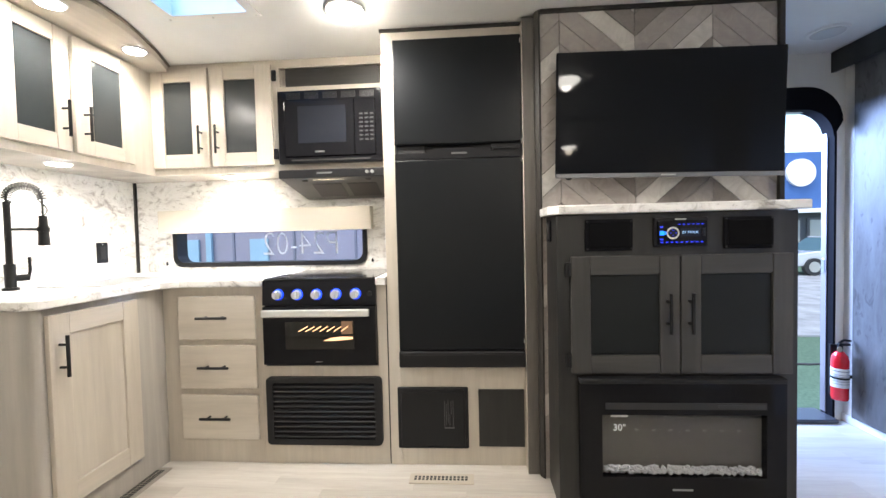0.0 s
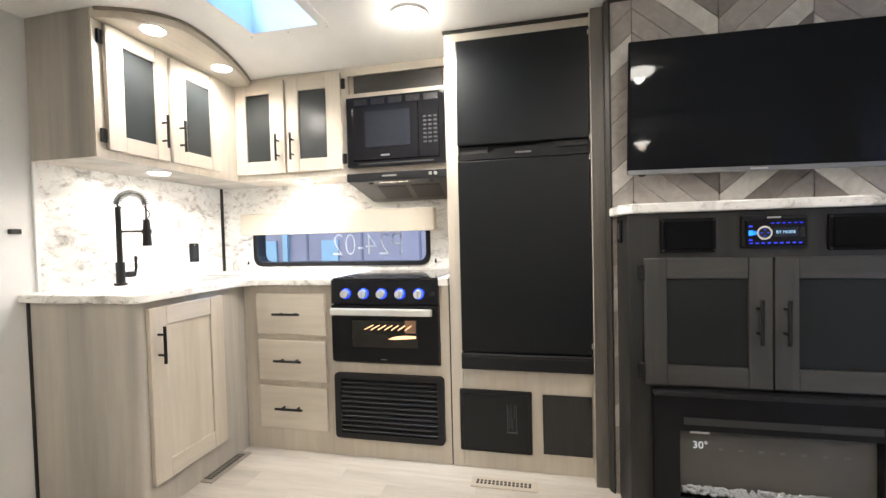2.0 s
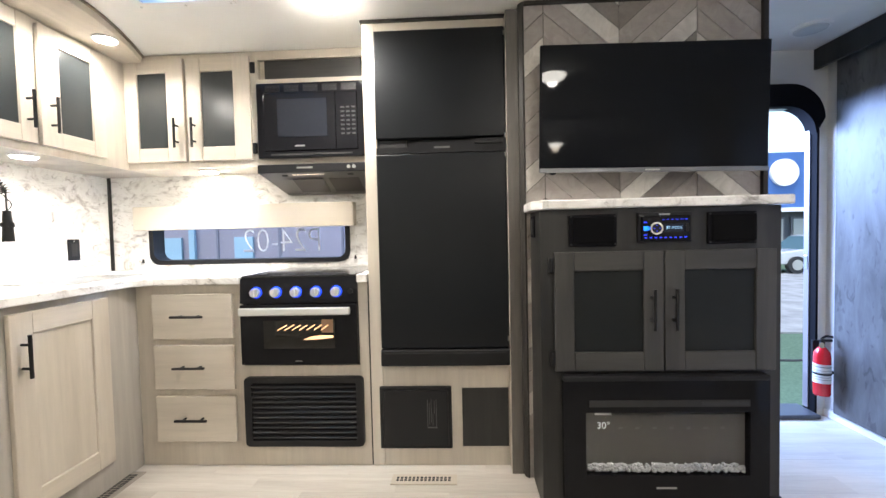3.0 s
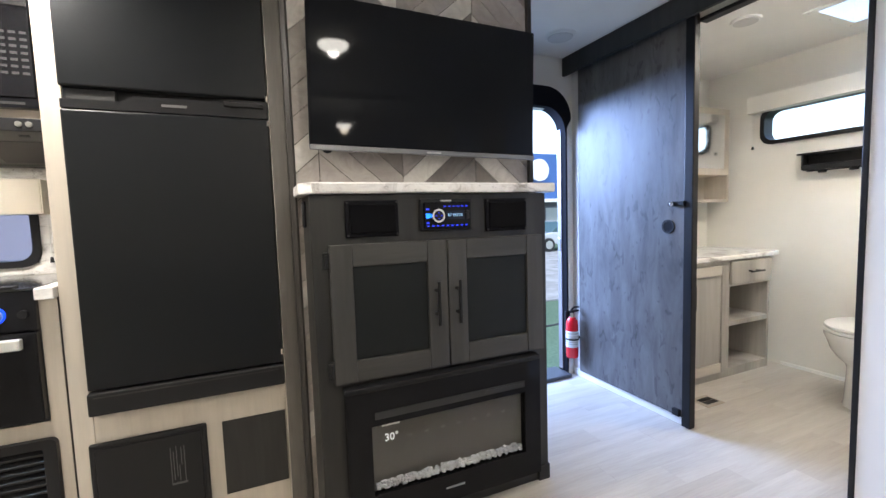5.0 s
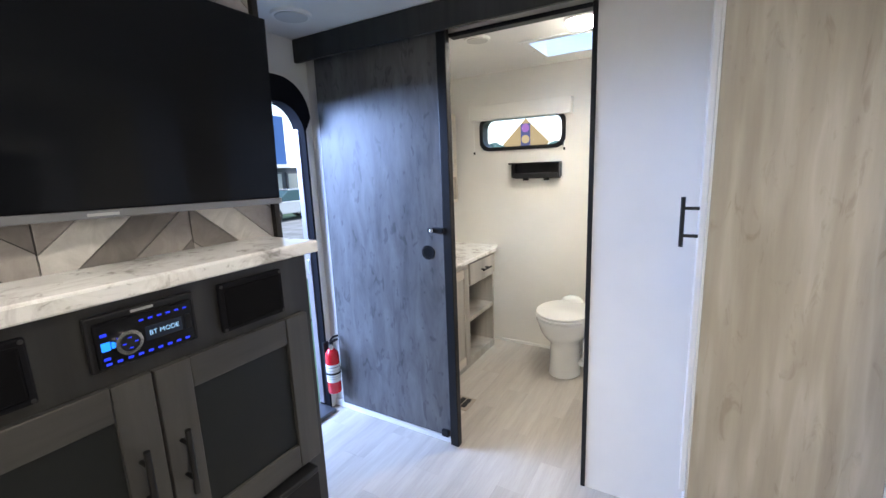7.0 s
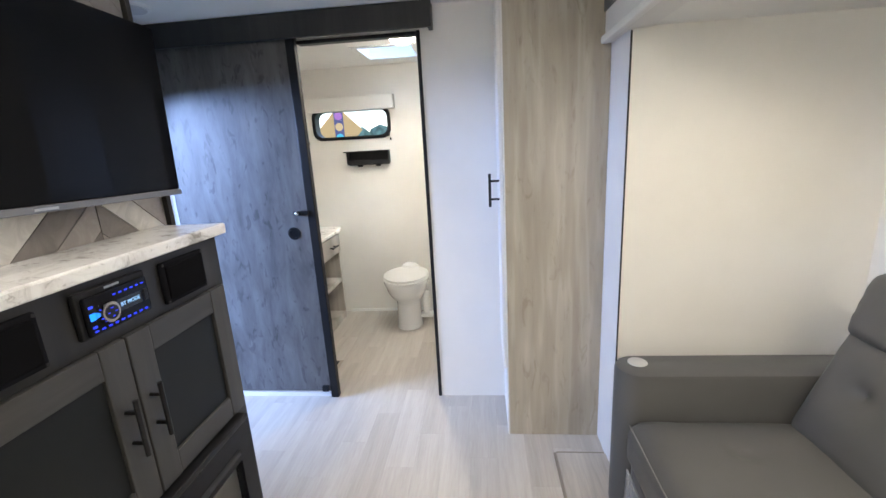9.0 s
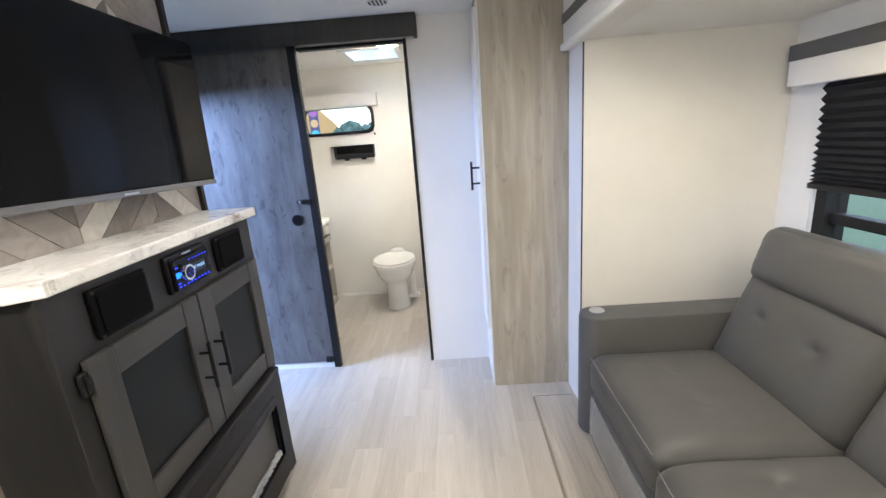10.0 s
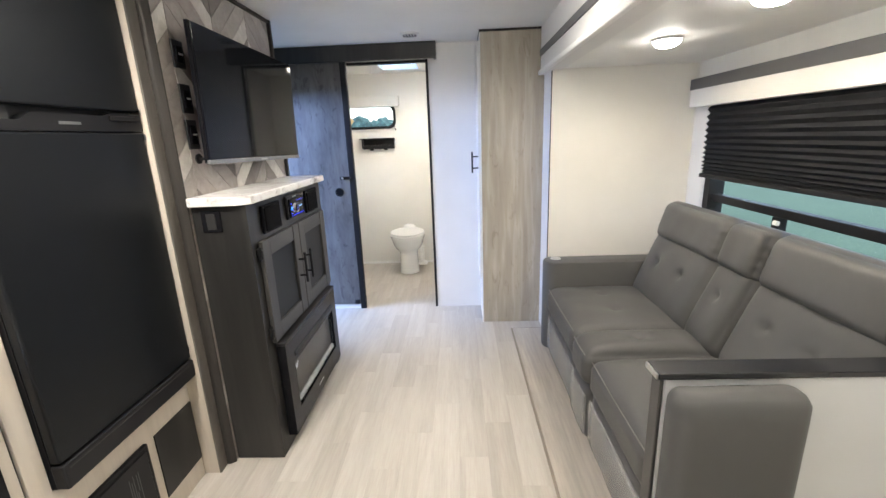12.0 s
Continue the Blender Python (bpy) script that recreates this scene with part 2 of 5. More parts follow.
class B:
    """A mesh under construction."""

    def __init__(self):
        self.bm = bmesh.new()

    def box(self, x0, x1, y0, y1, z0, z1, bev=0.0, seg=2):
        made = bmesh.ops.create_cube(self.bm, size=1)["verts"]
        for v in made:
            v.co = Vector(((x0 + x1) / 2 + v.co.x * (x1 - x0), (y0 + y1) / 2 + v.co.y * (y1 - y0), (z0 + z1) / 2 + v.co.z * (z1 - z0)))
        if bev:
            edges = list({e for v in made for e in v.link_edges})
            bmesh.ops.bevel(self.bm, geom=edges, offset=bev, segments=seg, affect="EDGES", profile=0.5)
        return self

    def cyl(self, p0, p1, r, r2=None, seg=20):
        p0, p1 = Vector(p0), Vector(p1)
        m = Matrix.Translation((p0 + p1) / 2) @ (p1 - p0).to_track_quat("Z", "Y").to_matrix().to_4x4()
        bmesh.ops.create_cone(self.bm, cap_ends=True, segments=seg, radius1=r, radius2=r if r2 is None else r2, depth=(p1 - p0).length, matrix=m)
        return self

    def ball(self, c, rx, ry=None, rz=None, u=20, v=12):
        m = Matrix.Translation(c) @ Matrix.Diagonal((rx, ry or rx, rz or rx, 1))
        bmesh.ops.create_uvsphere(self.bm, u_segments=u, v_segments=v, radius=1, matrix=m)
        return self

    def prism(self, poly, axis, a, b, bev=0.0):
        """poly: points in the plane across the axis (for x: y, z; y: x, z; z: x, y)."""
        def at(p, t):
            return {"x": (t, p[0], p[1]), "y": (p[0], t, p[1]), "z": (p[0], p[1], t)}[axis]
        lo = [self.bm.verts.new(at(p, a)) for p in poly]
        hi = [self.bm.verts.new(at(p, b)) for p in poly]
        n = len(poly)
        faces = [self.bm.faces.new(lo), self.bm.faces.new(hi[::-1])]
        faces += [self.bm.faces.new((lo[i], hi[i], hi[(i + 1) % n], lo[(i + 1) % n])) for i in range(n)]
        bmesh.ops.recalc_face_normals(self.bm, faces=faces)
        if bev:
            edges = list({e for f in faces[:2] for e in f.edges})
            bmesh.ops.bevel(self.bm, geom=edges, offset=bev, segments=2, affect="EDGES", profile=0.5)
        return self

    def ring(self, outer, inner, axis, a, b, closed=True):
        """A frame between two outlines of the same number of points."""
        def at(p, t):
            return {"x": (t, p[0], p[1]), "y": (p[0], t, p[1]), "z": (p[0], p[1], t)}[axis]
        n = len(outer)
        rows = [[self.bm.verts.new(at(p, t)) for p in poly] for poly, t in ((outer, a), (outer, b), (inner, b), (inner, a))]
        faces = []
        for k in range(4):
            r0, r1 = rows[k], rows[(k + 1) % 4]
            faces += [self.bm.faces.new((r0[i], r1[i], r1[(i + 1) % n], r0[(i + 1) % n])) for i in range(n if closed else n - 1)]
        if not closed:
            faces += [self.bm.faces.new([r[k] for r in rows]) for k in (0, -1)]
        bmesh.ops.recalc_face_normals(self.bm, faces=faces)
        return self

    def tube(self, points, r, seg=10):
        pts = [Vector(p) for p in points]
        rings = []
        side = None
        for i, p in enumerate(pts):
            d = (pts[min(i + 1, len(pts) - 1)] - pts[max(i - 1, 0)]).normalized()
            if side is None:
                side = d.orthogonal().normalized()
            side = (side - d * side.dot(d)).normalized()
            up = d.cross(side)
            rings.append([self.bm.verts.new(p + r * (math.cos(2 * math.pi * k / seg) * side + math.sin(2 * math.pi * k / seg) * up)) for k in range(seg)])
        for r0, r1 in zip(rings, rings[1:]):
            for k in range(seg):
                self.bm.faces.new((r0[k], r0[(k + 1) % seg], r1[(k + 1) % seg], r1[k]))
        self.bm.faces.new(rings[0][::-1])
        self.bm.faces.new(rings[-1])
        return self

    def turn(self, m):
        self.bm.transform(m)
        return self


def inverse_of(parent):
    return Matrix.Identity(4) if parent.parent else parent.matrix_basis.inverted()


def part(name, b, material, parent=None, label="", smooth=False):
    """One mesh object, built in world coordinates, under a thing or a part."""
    me = bpy.data.meshes.new(name)
    b.bm.to_mesh(me)
    b.bm.free()
    me.materials.append(material)
    if smooth:
        for p in me.polygons:
            p.use_smooth = True
        me.set_sharp_from_angle(angle=radians(40))
    ob = new(name, me)
    if parent is not None:
        ob.parent = parent
        ob.matrix_parent_inverse = inverse_of(parent)
    if label:
        tagged(ob, label)
    return ob


def thing(name, at, label, category, group="", kind=""):
    ob = new(name)
    ob.empty_display_size = 0.1
    ob.location = at
    return tagged(ob, label, category, group, kind)


def setting(name, b, material, label, category="wall", smooth=False):
    return tagged(part(name, b, material, smooth=smooth), label, category, kind="structure")


def round_rect(x0, x1, z0, z1, r, n=6):
    pts = []
    for cx, cz, a0 in ((x1 - r, z1 - r, 0), (x0 + r, z1 - r, 90), (x0 + r, z0 + r, 180), (x1 - r, z0 + r, 270)):
        pts += [(cx + r * math.cos(radians(a0 + 90 * k / n)), cz + r * math.sin(radians(a0 + 90 * k / n))) for k in range(n + 1)]
    return pts


def facing(side, at):
    """Local frame of a front: x along it, z up, -y outwards. side: the way it faces."""
    return pose(*at, 0, 0, {"-y": 0, "+x": 90, "+y": 180, "-x": -90}[side])


def bar_handle(parent, m, x, z, length, upright=True, out=0.032):
    """A black T-bar pull on two posts, on the front plane y = 0 of the frame m."""
    b = B()
    h = length / 2
    if upright:
        b.cyl((x, -out, z - h), (x, -out, z + h), 0.0062, seg=12)
        posts = [(x, z - h * 0.55), (x, z + h * 0.55)]
    else:
        b.cyl((x - h, -out, z), (x + h, -out, z), 0.0062, seg=12)
        posts = [(x - h * 0.55, z), (x + h * 0.55, z)]
    for px, pz in posts:
        b.cyl((px, 0.002, pz), (px, -out, pz), 0.005, seg=10)
    return part("handle", b.turn(m), BLACK_METAL, parent, "black metal bar pull", smooth=True)


def shaker(parent, m, x0, x1, z0, z1, frame_mat, rail_mat, panel_mat, handle=None, hinge=None, wide=0.062, thick=0.02, panel_label="", left=None, right=None):
    """A framed cabinet door on the front plane y = 0 of the frame m."""
    left, right = left or wide, right or wide
    door = part("door", B().box(x0 + left - 0.004, x1 - right + 0.004, -0.009, -0.003, z0 + wide - 0.004, z1 - wide + 0.004).turn(m), panel_mat, parent, panel_label)
    part("stile", B().box(x0, x0 + left, -thick, -0.001, z0, z1, 0.003).turn(m), frame_mat, door)
    part("stile", B().box(x1 - right, x1, -thick, -0.001, z0, z1, 0.003).turn(m), frame_mat, door)
    part("rail", B().box(x0 + left, x1 - right, -thick + 0.0015, -0.002, z1 - wide, z1, 0.003).turn(m), rail_mat, door)
    part("rail", B().box(x0 + left, x1 - right, -thick + 0.0015, -0.002, z0, z0 + wide, 0.003).turn(m), rail_mat, door)
    if handle:
        bar_handle(door, m @ Matrix.Translation((0, -thick, 0)), *handle)
    if hinge is not None:
        for z in (z0 + 0.11 * (z1 - z0), z1 - 0.11 * (z1 - z0)):
            part("hinge", B().box(hinge - 0.012, hinge + 0.012, -0.014, -0.001, z - 0.028, z + 0.028, 0.004).cyl((hinge, -0.016, z - 0.02), (hinge, -0.016, z + 0.02), 0.005, seg=8).turn(m), BLACK_METAL, door, "black hinge")
    return door


def text_mesh(word, size, m, material, parent, name="lettering", label="", thin=0.0):
    """Lettering in the built-in font, standing on the plane y = 0 of m and read from -y."""
    cu = bpy.data.curves.new(name, "FONT")
    cu.body, cu.size, cu.extrude, cu.offset = word, size, 0.0006, thin
    cu.align_x, cu.align_y, cu.resolution_u = "CENTER", "CENTER", 3
    tmp = bpy.data.objects.new(name, cu)
    scene.collection.objects.link(tmp)
    me = bpy.data.meshes.new_from_object(tmp.evaluated_get(bpy.context.evaluated_depsgraph_get()))
    bpy.data.objects.remove(tmp)
    me.transform(m @ pose(0, 0, 0, 90, 0, 0))
    me.materials.clear()
    me.materials.append(material)
    ob = new(name, me)
    if parent is not None:
        ob.parent = parent
        ob.matrix_parent_inverse = inverse_of(parent)
    if label:
        tagged(ob, label)
    return ob


def dome_lamp(x, y, z, r, group="", label="round white ceiling lamp, switched on"):
    t = thing("ceiling_lamp", (x, y, z), label, "lamp", group)
    part("rim", B().cyl((x, y, z), (x, y, z - 0.012), r * 1.12, r * 1.06, 32), WHITE, t, smooth=True)
    part("diffuser", B().ball((x, y, z - 0.010), r, r, r * 0.52, 32, 12), LENS, t, "glowing domed diffuser", smooth=True)
    return t

# ---- the large structure ----
H = 2.03                                    # ceiling
setting("floor", B().box(-2.07, 3.48, -0.62, 2.62, -0.08, -0.004), mat("floor_bed", (0.30, 0.27, 0.23), 0.6), "pale wood-look vinyl plank floor", "floor")
FLOOR = bpy.data.objects["floor"]

KX0, KX1, KZ0, KZ1 = -1.745, -0.575, 0.935, 1.175       # kitchen window
DX0, DX1, DZ = 1.39, 2.05, 1.72                         # entry door
side_wall = B().box(-2.07, KX0, 2.55, 2.62, 0, H).box(KX0, KX1, 2.55, 2.62, 0, KZ0).box(KX0, KX1, 2.55, 2.62, KZ1, H)
side_wall.box(KX1, DX0, 2.55, 2.62, 0, H).box(DX0, DX1, 2.55, 2.62, DZ, H).box(DX1, 3.48, 2.55, 2.62, 0, H)
setting("wall_north", side_wall, WALL, "cream vinyl board outer wall behind the kitchen")
setting("wall_west", B().box(-2.07, -2.0, -0.62, 2.55, 0, H), WALL_COOL, "off-white vinyl board wall beside the kitchen")
PX = 2.11
setting("wall_partition", B().box(PX, PX + 0.04, 1.745, 2.55, 0, H).box(PX, PX + 0.04, 1.115, 1.745, 1.92, H).box(PX, PX + 0.04, 0.69, 1.115, 0, H),
        WALL_COOL, "off-white partition wall of the bathroom")
BX = 3.42
BW = (1.555, 2.165, 1.495, 1.715)                       # bathroom window: y, y, z, z
far = B().box(BX, BX + 0.06, 0.63, BW[0], 0, H).box(BX, BX + 0.06, BW[1], 2.55, 0, H)
far.box(BX, BX + 0.06, BW[0], BW[1], 0, BW[2]).box(BX, BX + 0.06, BW[0], BW[1], BW[3], H)
setting("wall_east", far, WALL, "cream bathroom end wall with a small window")
setting("wall_bath_side", B().box(PX + 0.04, BX, 0.63, 0.69, 0, H), WALL, "cream side wall of the bathroom")
SX, SY, SZ = 1.56, -0.555, 1.745                        # slide-out: end wall, back wall, ceiling
setting("wall_slide_end", B().box(SX, SX + 0.06, SY, 0.3135, 0, SZ), WALL, "cream end wall of the slide-out")
setting("wall_slide_jamb", B().box(SX + 0.061, PX, 0.25, 0.318, 0, SZ).box(SX + 0.007, SX + 0.061, 0.3140, 0.318, 0, SZ), WALL_COOL, "off-white jamb beside the slide-out opening")
SW = (-0.10, 1.32, 0.62, 1.46)                          # slide-out window: x, x, z, z
back = B().box(-2.0, SW[0], SY - 0.06, SY, 0, SZ).box(SW[1], SX + 0.06, SY - 0.06, SY, 0, SZ)
back.box(SW[0], SW[1], SY - 0.06, SY, 0, SW[2]).box(SW[0], SW[1], SY - 0.06, SY, SW[3], SZ)
setting("wall_south", back, WALL, "cream back wall of the slide-out with a wide window")
setting("ceiling_slide", B().box(-2.0, SX + 0.06, SY - 0.06, 0.25, SZ, SZ + 0.05), CEIL, "white lowered ceiling of the slide-out", "ceiling")
header = setting("trim_header", B().box(-2.0, 1.778, 0.25, 0.346, SZ - 0.004, H, 0.004), WALL_COOL, "off-white beam over the slide-out opening with a dark band", "beam")
part("band", B().box(-2.0, 1.776, 0.342, 0.353, 1.852, 1.892, 0.002), BAND, header, "dark grey band")
part("lip", B().box(-2.0, 1.776, 0.335, 0.362, SZ - 0.006, SZ + 0.022, 0.006), WHITE, header, "white lower lip")
tagged(part("trim_slide_seal", B().box(SX - 0.001, SX + 0.006, 0.3138, 0.3192, 0.0, SZ - 0.01, 0.001), RUBBER), "black rubber seal at the slide-out's edge", "seal", kind="structure")

# ceiling with two roof windows
K_SKY = (-1.182, -0.846, 1.47, 1.804)
B_SKY = (2.83, 3.19, 1.25, 1.61)


def ceiling_piece(x0, x1, y0, y1, hole):
    b = B().box(x0, hole[0], y0, y1, H, H + 0.05).box(hole[1], x1, y0, y1, H, H + 0.05)
    return b.box(hole[0], hole[1], y0, hole[2], H, H + 0.05).box(hole[0], hole[1], hole[3], y1, H, H + 0.05)


setting("ceiling", ceiling_piece(-2.07, PX + 0.02, 0.25, 2.62, K_SKY), CEIL, "white ceiling board of the living space", "ceiling")
setting("ceiling_bath", ceiling_piece(PX + 0.02, BX + 0.06, 0.63, 2.62, B_SKY), CEIL, "white ceiling board of the bathroom", "ceiling")
setting("wall_behind", B().box(-2.0, -1.94, SY, 0.25, 0, SZ), WALL, "cream end wall of the slide-out")


def roof_window(hole, deep):
    x0, x1, y0, y1 = hole
    t = thing("roof_window", (x0, y0, H), "square white roof window with a blue-lit shaft", "skylight", kind="structure")
    part("shaft", B().ring([(x0 - 0.01, y0 - 0.01), (x1 + 0.01, y0 - 0.01), (x1 + 0.01, y1 + 0.01), (x0 - 0.01, y1 + 0.01)],
                           [(x0 + 0.004, y0 + 0.004), (x1 - 0.004, y0 + 0.004), (x1 - 0.004, y1 - 0.004), (x0 + 0.004, y1 - 0.004)], "z", H + 0.002, H + deep), WHITE, t)
    o = 0.035
    part("frame", B().ring([(x0 - o, y0 - o), (x1 + o, y0 - o), (x1 + o, y1 + o), (x0 - o, y1 + o)],
                           [(x0 + 0.007, y0 + 0.007), (x1 - 0.007, y0 + 0.007), (x1 - 0.007, y1 - 0.007), (x0 + 0.007, y1 - 0.007)], "z", H - 0.008, H - 0.0005), WHITE, t)
    for sx in (x0 - 0.02, (x0 + x1) / 2, x1 + 0.02):
        for sy in (y0 - 0.02, y1 + 0.02):
            part("screw", B().cyl((sx, sy, H - 0.008), (sx, sy, H - 0.011), 0.005, seg=8), STEEL, t)
    pane = part("pane", B().box(x0 - 0.01, x1 + 0.01, y0 - 0.01, y1 + 0.01, H + deep, H + deep + 0.006), ACRYLIC, t)
    pane.visible_shadow = False
    return t


roof_window(K_SKY, 0.16)
roof_window(B_SKY, 0.16)

# trims
tagged(part("trim_partition_edge", B().box(PX - 0.006, PX + 0.046, 1.100, 1.118, 0, 1.925, 0.003), BLACK), "black edge trim of the bathroom doorway", "trim", kind="structure")
tagged(part("trim_doorway_head", B().box(PX - 0.004, PX + 0.044, 1.118, 1.70, 1.905, 1.922, 0.003), BLACK), "black head trim of the bathroom doorway", "trim", kind="structure")
tagged(part("baseboard", B().box(PX - 0.012, PX, 1.74, 2.545, 0, 0.045, 0.003), WHITE), "white skirting under the sliding door", "skirting", kind="structure")
tagged(part("baseboard", B().box(BX - 0.010, BX, 0.70, 2.02, 0, 0.022, 0.003), WHITE), "white skirting of the bathroom", "skirting", kind="structure")


def rounded_window(name, m, w, h, r, label, deep=0.08, bar=0.024):
    """A window with a black rounded frame; m puts its lower left corner, facing -y."""
    t = thing(name, m.translation, label, "window", kind="structure")
    part("window_frame", B().ring(round_rect(-0.014, w + 0.014, -0.014, h + 0.014, r + 0.012), round_rect(bar * 0.5, w - bar * 0.5, bar * 0.5, h - bar * 0.5, r), "y", -0.016, deep).turn(m), BLACK, t, smooth=True)
    pane = part("pane", B().prism(round_rect(0.004, w - 0.004, 0.004, h - 0.004, r), "y", 0.035, 0.040).turn(m), GLASS, t)
    pane.visible_shadow = False
    return t


win_k = rounded_window("window_kitchen", facing("-y", (KX0, 2.55, KZ0)), KX1 - KX0, KZ1 - KZ0, 0.05, "wide low kitchen window with black rounded frame")
win_b = rounded_window("window_bath", facing("-x", (BX, BW[1], BW[2])), BW[1] - BW[0], BW[3] - BW[2], 0.06, "small bathroom window with black rounded frame")


def valance(at_box, material, label, end_mat=None):
    x0, x1, y0, y1, z0, z1 = at_box
    t = thing("window_valance", (x0, y1, z0), label, "valance")
    part("fascia", B().box(x0, x1, y0, y1, z0, z1, 0.003), material, t)
    if x1 - x0 > 0.5:
        for a, c in ((x0 - 0.004, x0 - 0.0005), (x1 + 0.0005, x1 + 0.004)):
            part("end_cap", B().box(a, c, y0 + 0.002, y1, z0 + 0.002, z1 - 0.002), material, t)
    else:
        for a, c in ((y0 - 0.004, y0 - 0.0005), (y1 + 0.0005, y1 + 0.004)):
            part("end_cap", B().box(x0 + 0.002, x1, a, c, z0 + 0.002, z1 - 0.002), material, t)
    return t


valance((-1.80, -0.525, 2.475, 2.549, 1.127, 1.262), painted("valance_cream", (0.66, 0.60, 0.50), 0.5), "cream box valance above the kitchen window")
valance((BX - 0.075, BX - 0.001, 1.50, 2.23, 1.70, 1.805), WALL, "cream box valance above the bathroom window")
for x in (-1.80, -0.53):
    t = thing("blind_cord", (x, 2.53, 0.95), "thin cord with a small black toggle beside the kitchen window", "cord", "kitchen blind cords")
    part("cord", B().cyl((x, 2.535, 0.95), (x, 2.535, 1.14), 0.0015, seg=6), WHITE, t)
    part("toggle", B().cyl((x, 2.535, 0.935), (x, 2.535, 0.957), 0.007, 0.004, 10), BLACK, t)
for y in (1.548, 2.225):
    t = thing("blind_cord", (BX - 0.02, y, 1.47), "thin cord with a small black toggle beside the bathroom window", "cord", "bathroom blind cords")
    part("cord", B().cyl((BX - 0.012, y, 1.475), (BX - 0.012, y, 1.72), 0.0015, seg=6), WHITE, t)
    part("toggle", B().cyl((BX - 0.012, y, 1.462), (BX - 0.012, y, 1.482), 0.008, 0.006, 10), BLACK, t)

# ---- kitchen: base units ----
CT = 0.893                                   # worktop height
FY = 2.03                                    # front of the base units
LX = -1.45                                   # front of the side run
m_front = facing("-y", (0, FY, 0))
m_side = facing("+x", (LX, 0, 0))


def corner_unit():
    t = thing("corner_base_cabinet", (-1.7, 1.42, 0), "greige wood base cabinet with rounded end and one shaker door", "cabinet")
    pts = [(-1.998, 1.42)] + [(LX - 0.03 + 0.03 * math.sin(radians(a)), 1.42 + 0.03 - 0.03 * math.cos(radians(a))) for a in range(0, 91, 10)] + [(LX, FY + 0.0), (-1.998, FY)]
    part("body", B().prism(pts, "z", 0.0, CT - 0.036), GREYWOOD, t, "streaky grey wood body", smooth=True)
    part("edge_strip", B().box(-1.999, -1.988, 1.412, 1.43, 0, CT - 0.037, 0.002), TRIM_DARK, t, "dark wall edging")
    shaker(t, m_side, 1.452, 1.850, 0.120, 0.830, ASH, ASH_Y, ASH, (1.488, 0.680, 0.15), None, 0.078)
    return t


corner_unit()
unit = thing("drawer_unit", (-1.2, FY, 0), "greige wood base unit with three drawers", "cabinet")
part("body", B().box(LX + 0.001, -0.962, FY, 2.54, 0.0, CT - 0.036), ASH, unit)
for z0, z1 in ((0.605, 0.815), (0.367, 0.577), (0.119, 0.336)):
    d = part("drawer", B().box(-1.365, -0.982, FY - 0.02, FY - 0.001, z0, z1, 0.004), ASH_X, unit)
    bar_handle(d, facing("-y", (0, FY - 0.02, 0)), -1.18, (z0 + z1) / 2 + 0.005, 0.15, False)

base_r = thing("range_cabinet", (-0.65, FY, 0), "greige wood cabinet around the oven", "cabinet")
part("body", B().box(-0.942, -0.396, FY, 2.54, 0.0, 0.472), ASH, base_r)
part("side_panel", B().box(-0.961, -0.942, FY, 2.54, 0.0, CT - 0.036), ASH, base_r)
part("side_panel", B().box(-0.396, -0.352, FY, 2.54, 0.0, CT - 0.036), ASH, base_r)
part("seam", B().box(-0.352, -0.346, FY + 0.004, FY + 0.03, 0, 0.89), TRIM_DARK, base_r)

grille = thing("vent_grille", (-0.66, FY, 0.08), "black louvred furnace grille under the oven", "vent")
part("frame", B().ring(round_rect(-0.938, -0.381, 0.098, 0.423, 0.02), round_rect(-0.905, -0.414, 0.126, 0.395, 0.008), "y", FY - 0.022, FY - 0.001), BLACK, grille)
part("backing", B().box(-0.906, -0.413, FY - 0.006, FY - 0.0005, 0.125, 0.396), RUBBER, grille)
for k in range(11):
    z = 0.131 + k * 0.0240
    part("slat", B().prism([(FY - 0.006, z), (FY - 0.020, z + 0.003), (FY - 0.020, z + 0.009), (FY - 0.006, z + 0.020)], "x", -0.905, -0.414), BLACK, grille)

# worktop
ctp = [(-1.998, 1.385), (-1.46, 1.385)] + [(-1.47 + 0.055 * math.sin(radians(a)), 1.44 - 0.055 * math.cos(radians(a))) for a in range(10, 91, 10)]
ctp += [(-1.415, 1.86)] + [(-1.305 - 0.11 * math.cos(radians(a)), 1.895 + 0.11 * math.sin(radians(a))) for a in range(10, 91, 20)]
ctp = ctp[:-1] + [(-1.30, 2.0), (-0.945, 2.0), (-0.945, 2.548), (-1.998, 2.548)]
top = thing("worktop", (-1.7, 1.9, CT - 0.035), "white marble-look laminate worktop with rounded corner", "worktop")
part("slab", B().prism(ctp, "z", CT - 0.035, CT, 0.006), MARBLE, top)
part("end_strip", B().box(-0.395, -0.348, 2.0, 2.548, CT - 0.035, CT, 0.003), MARBLE, top)

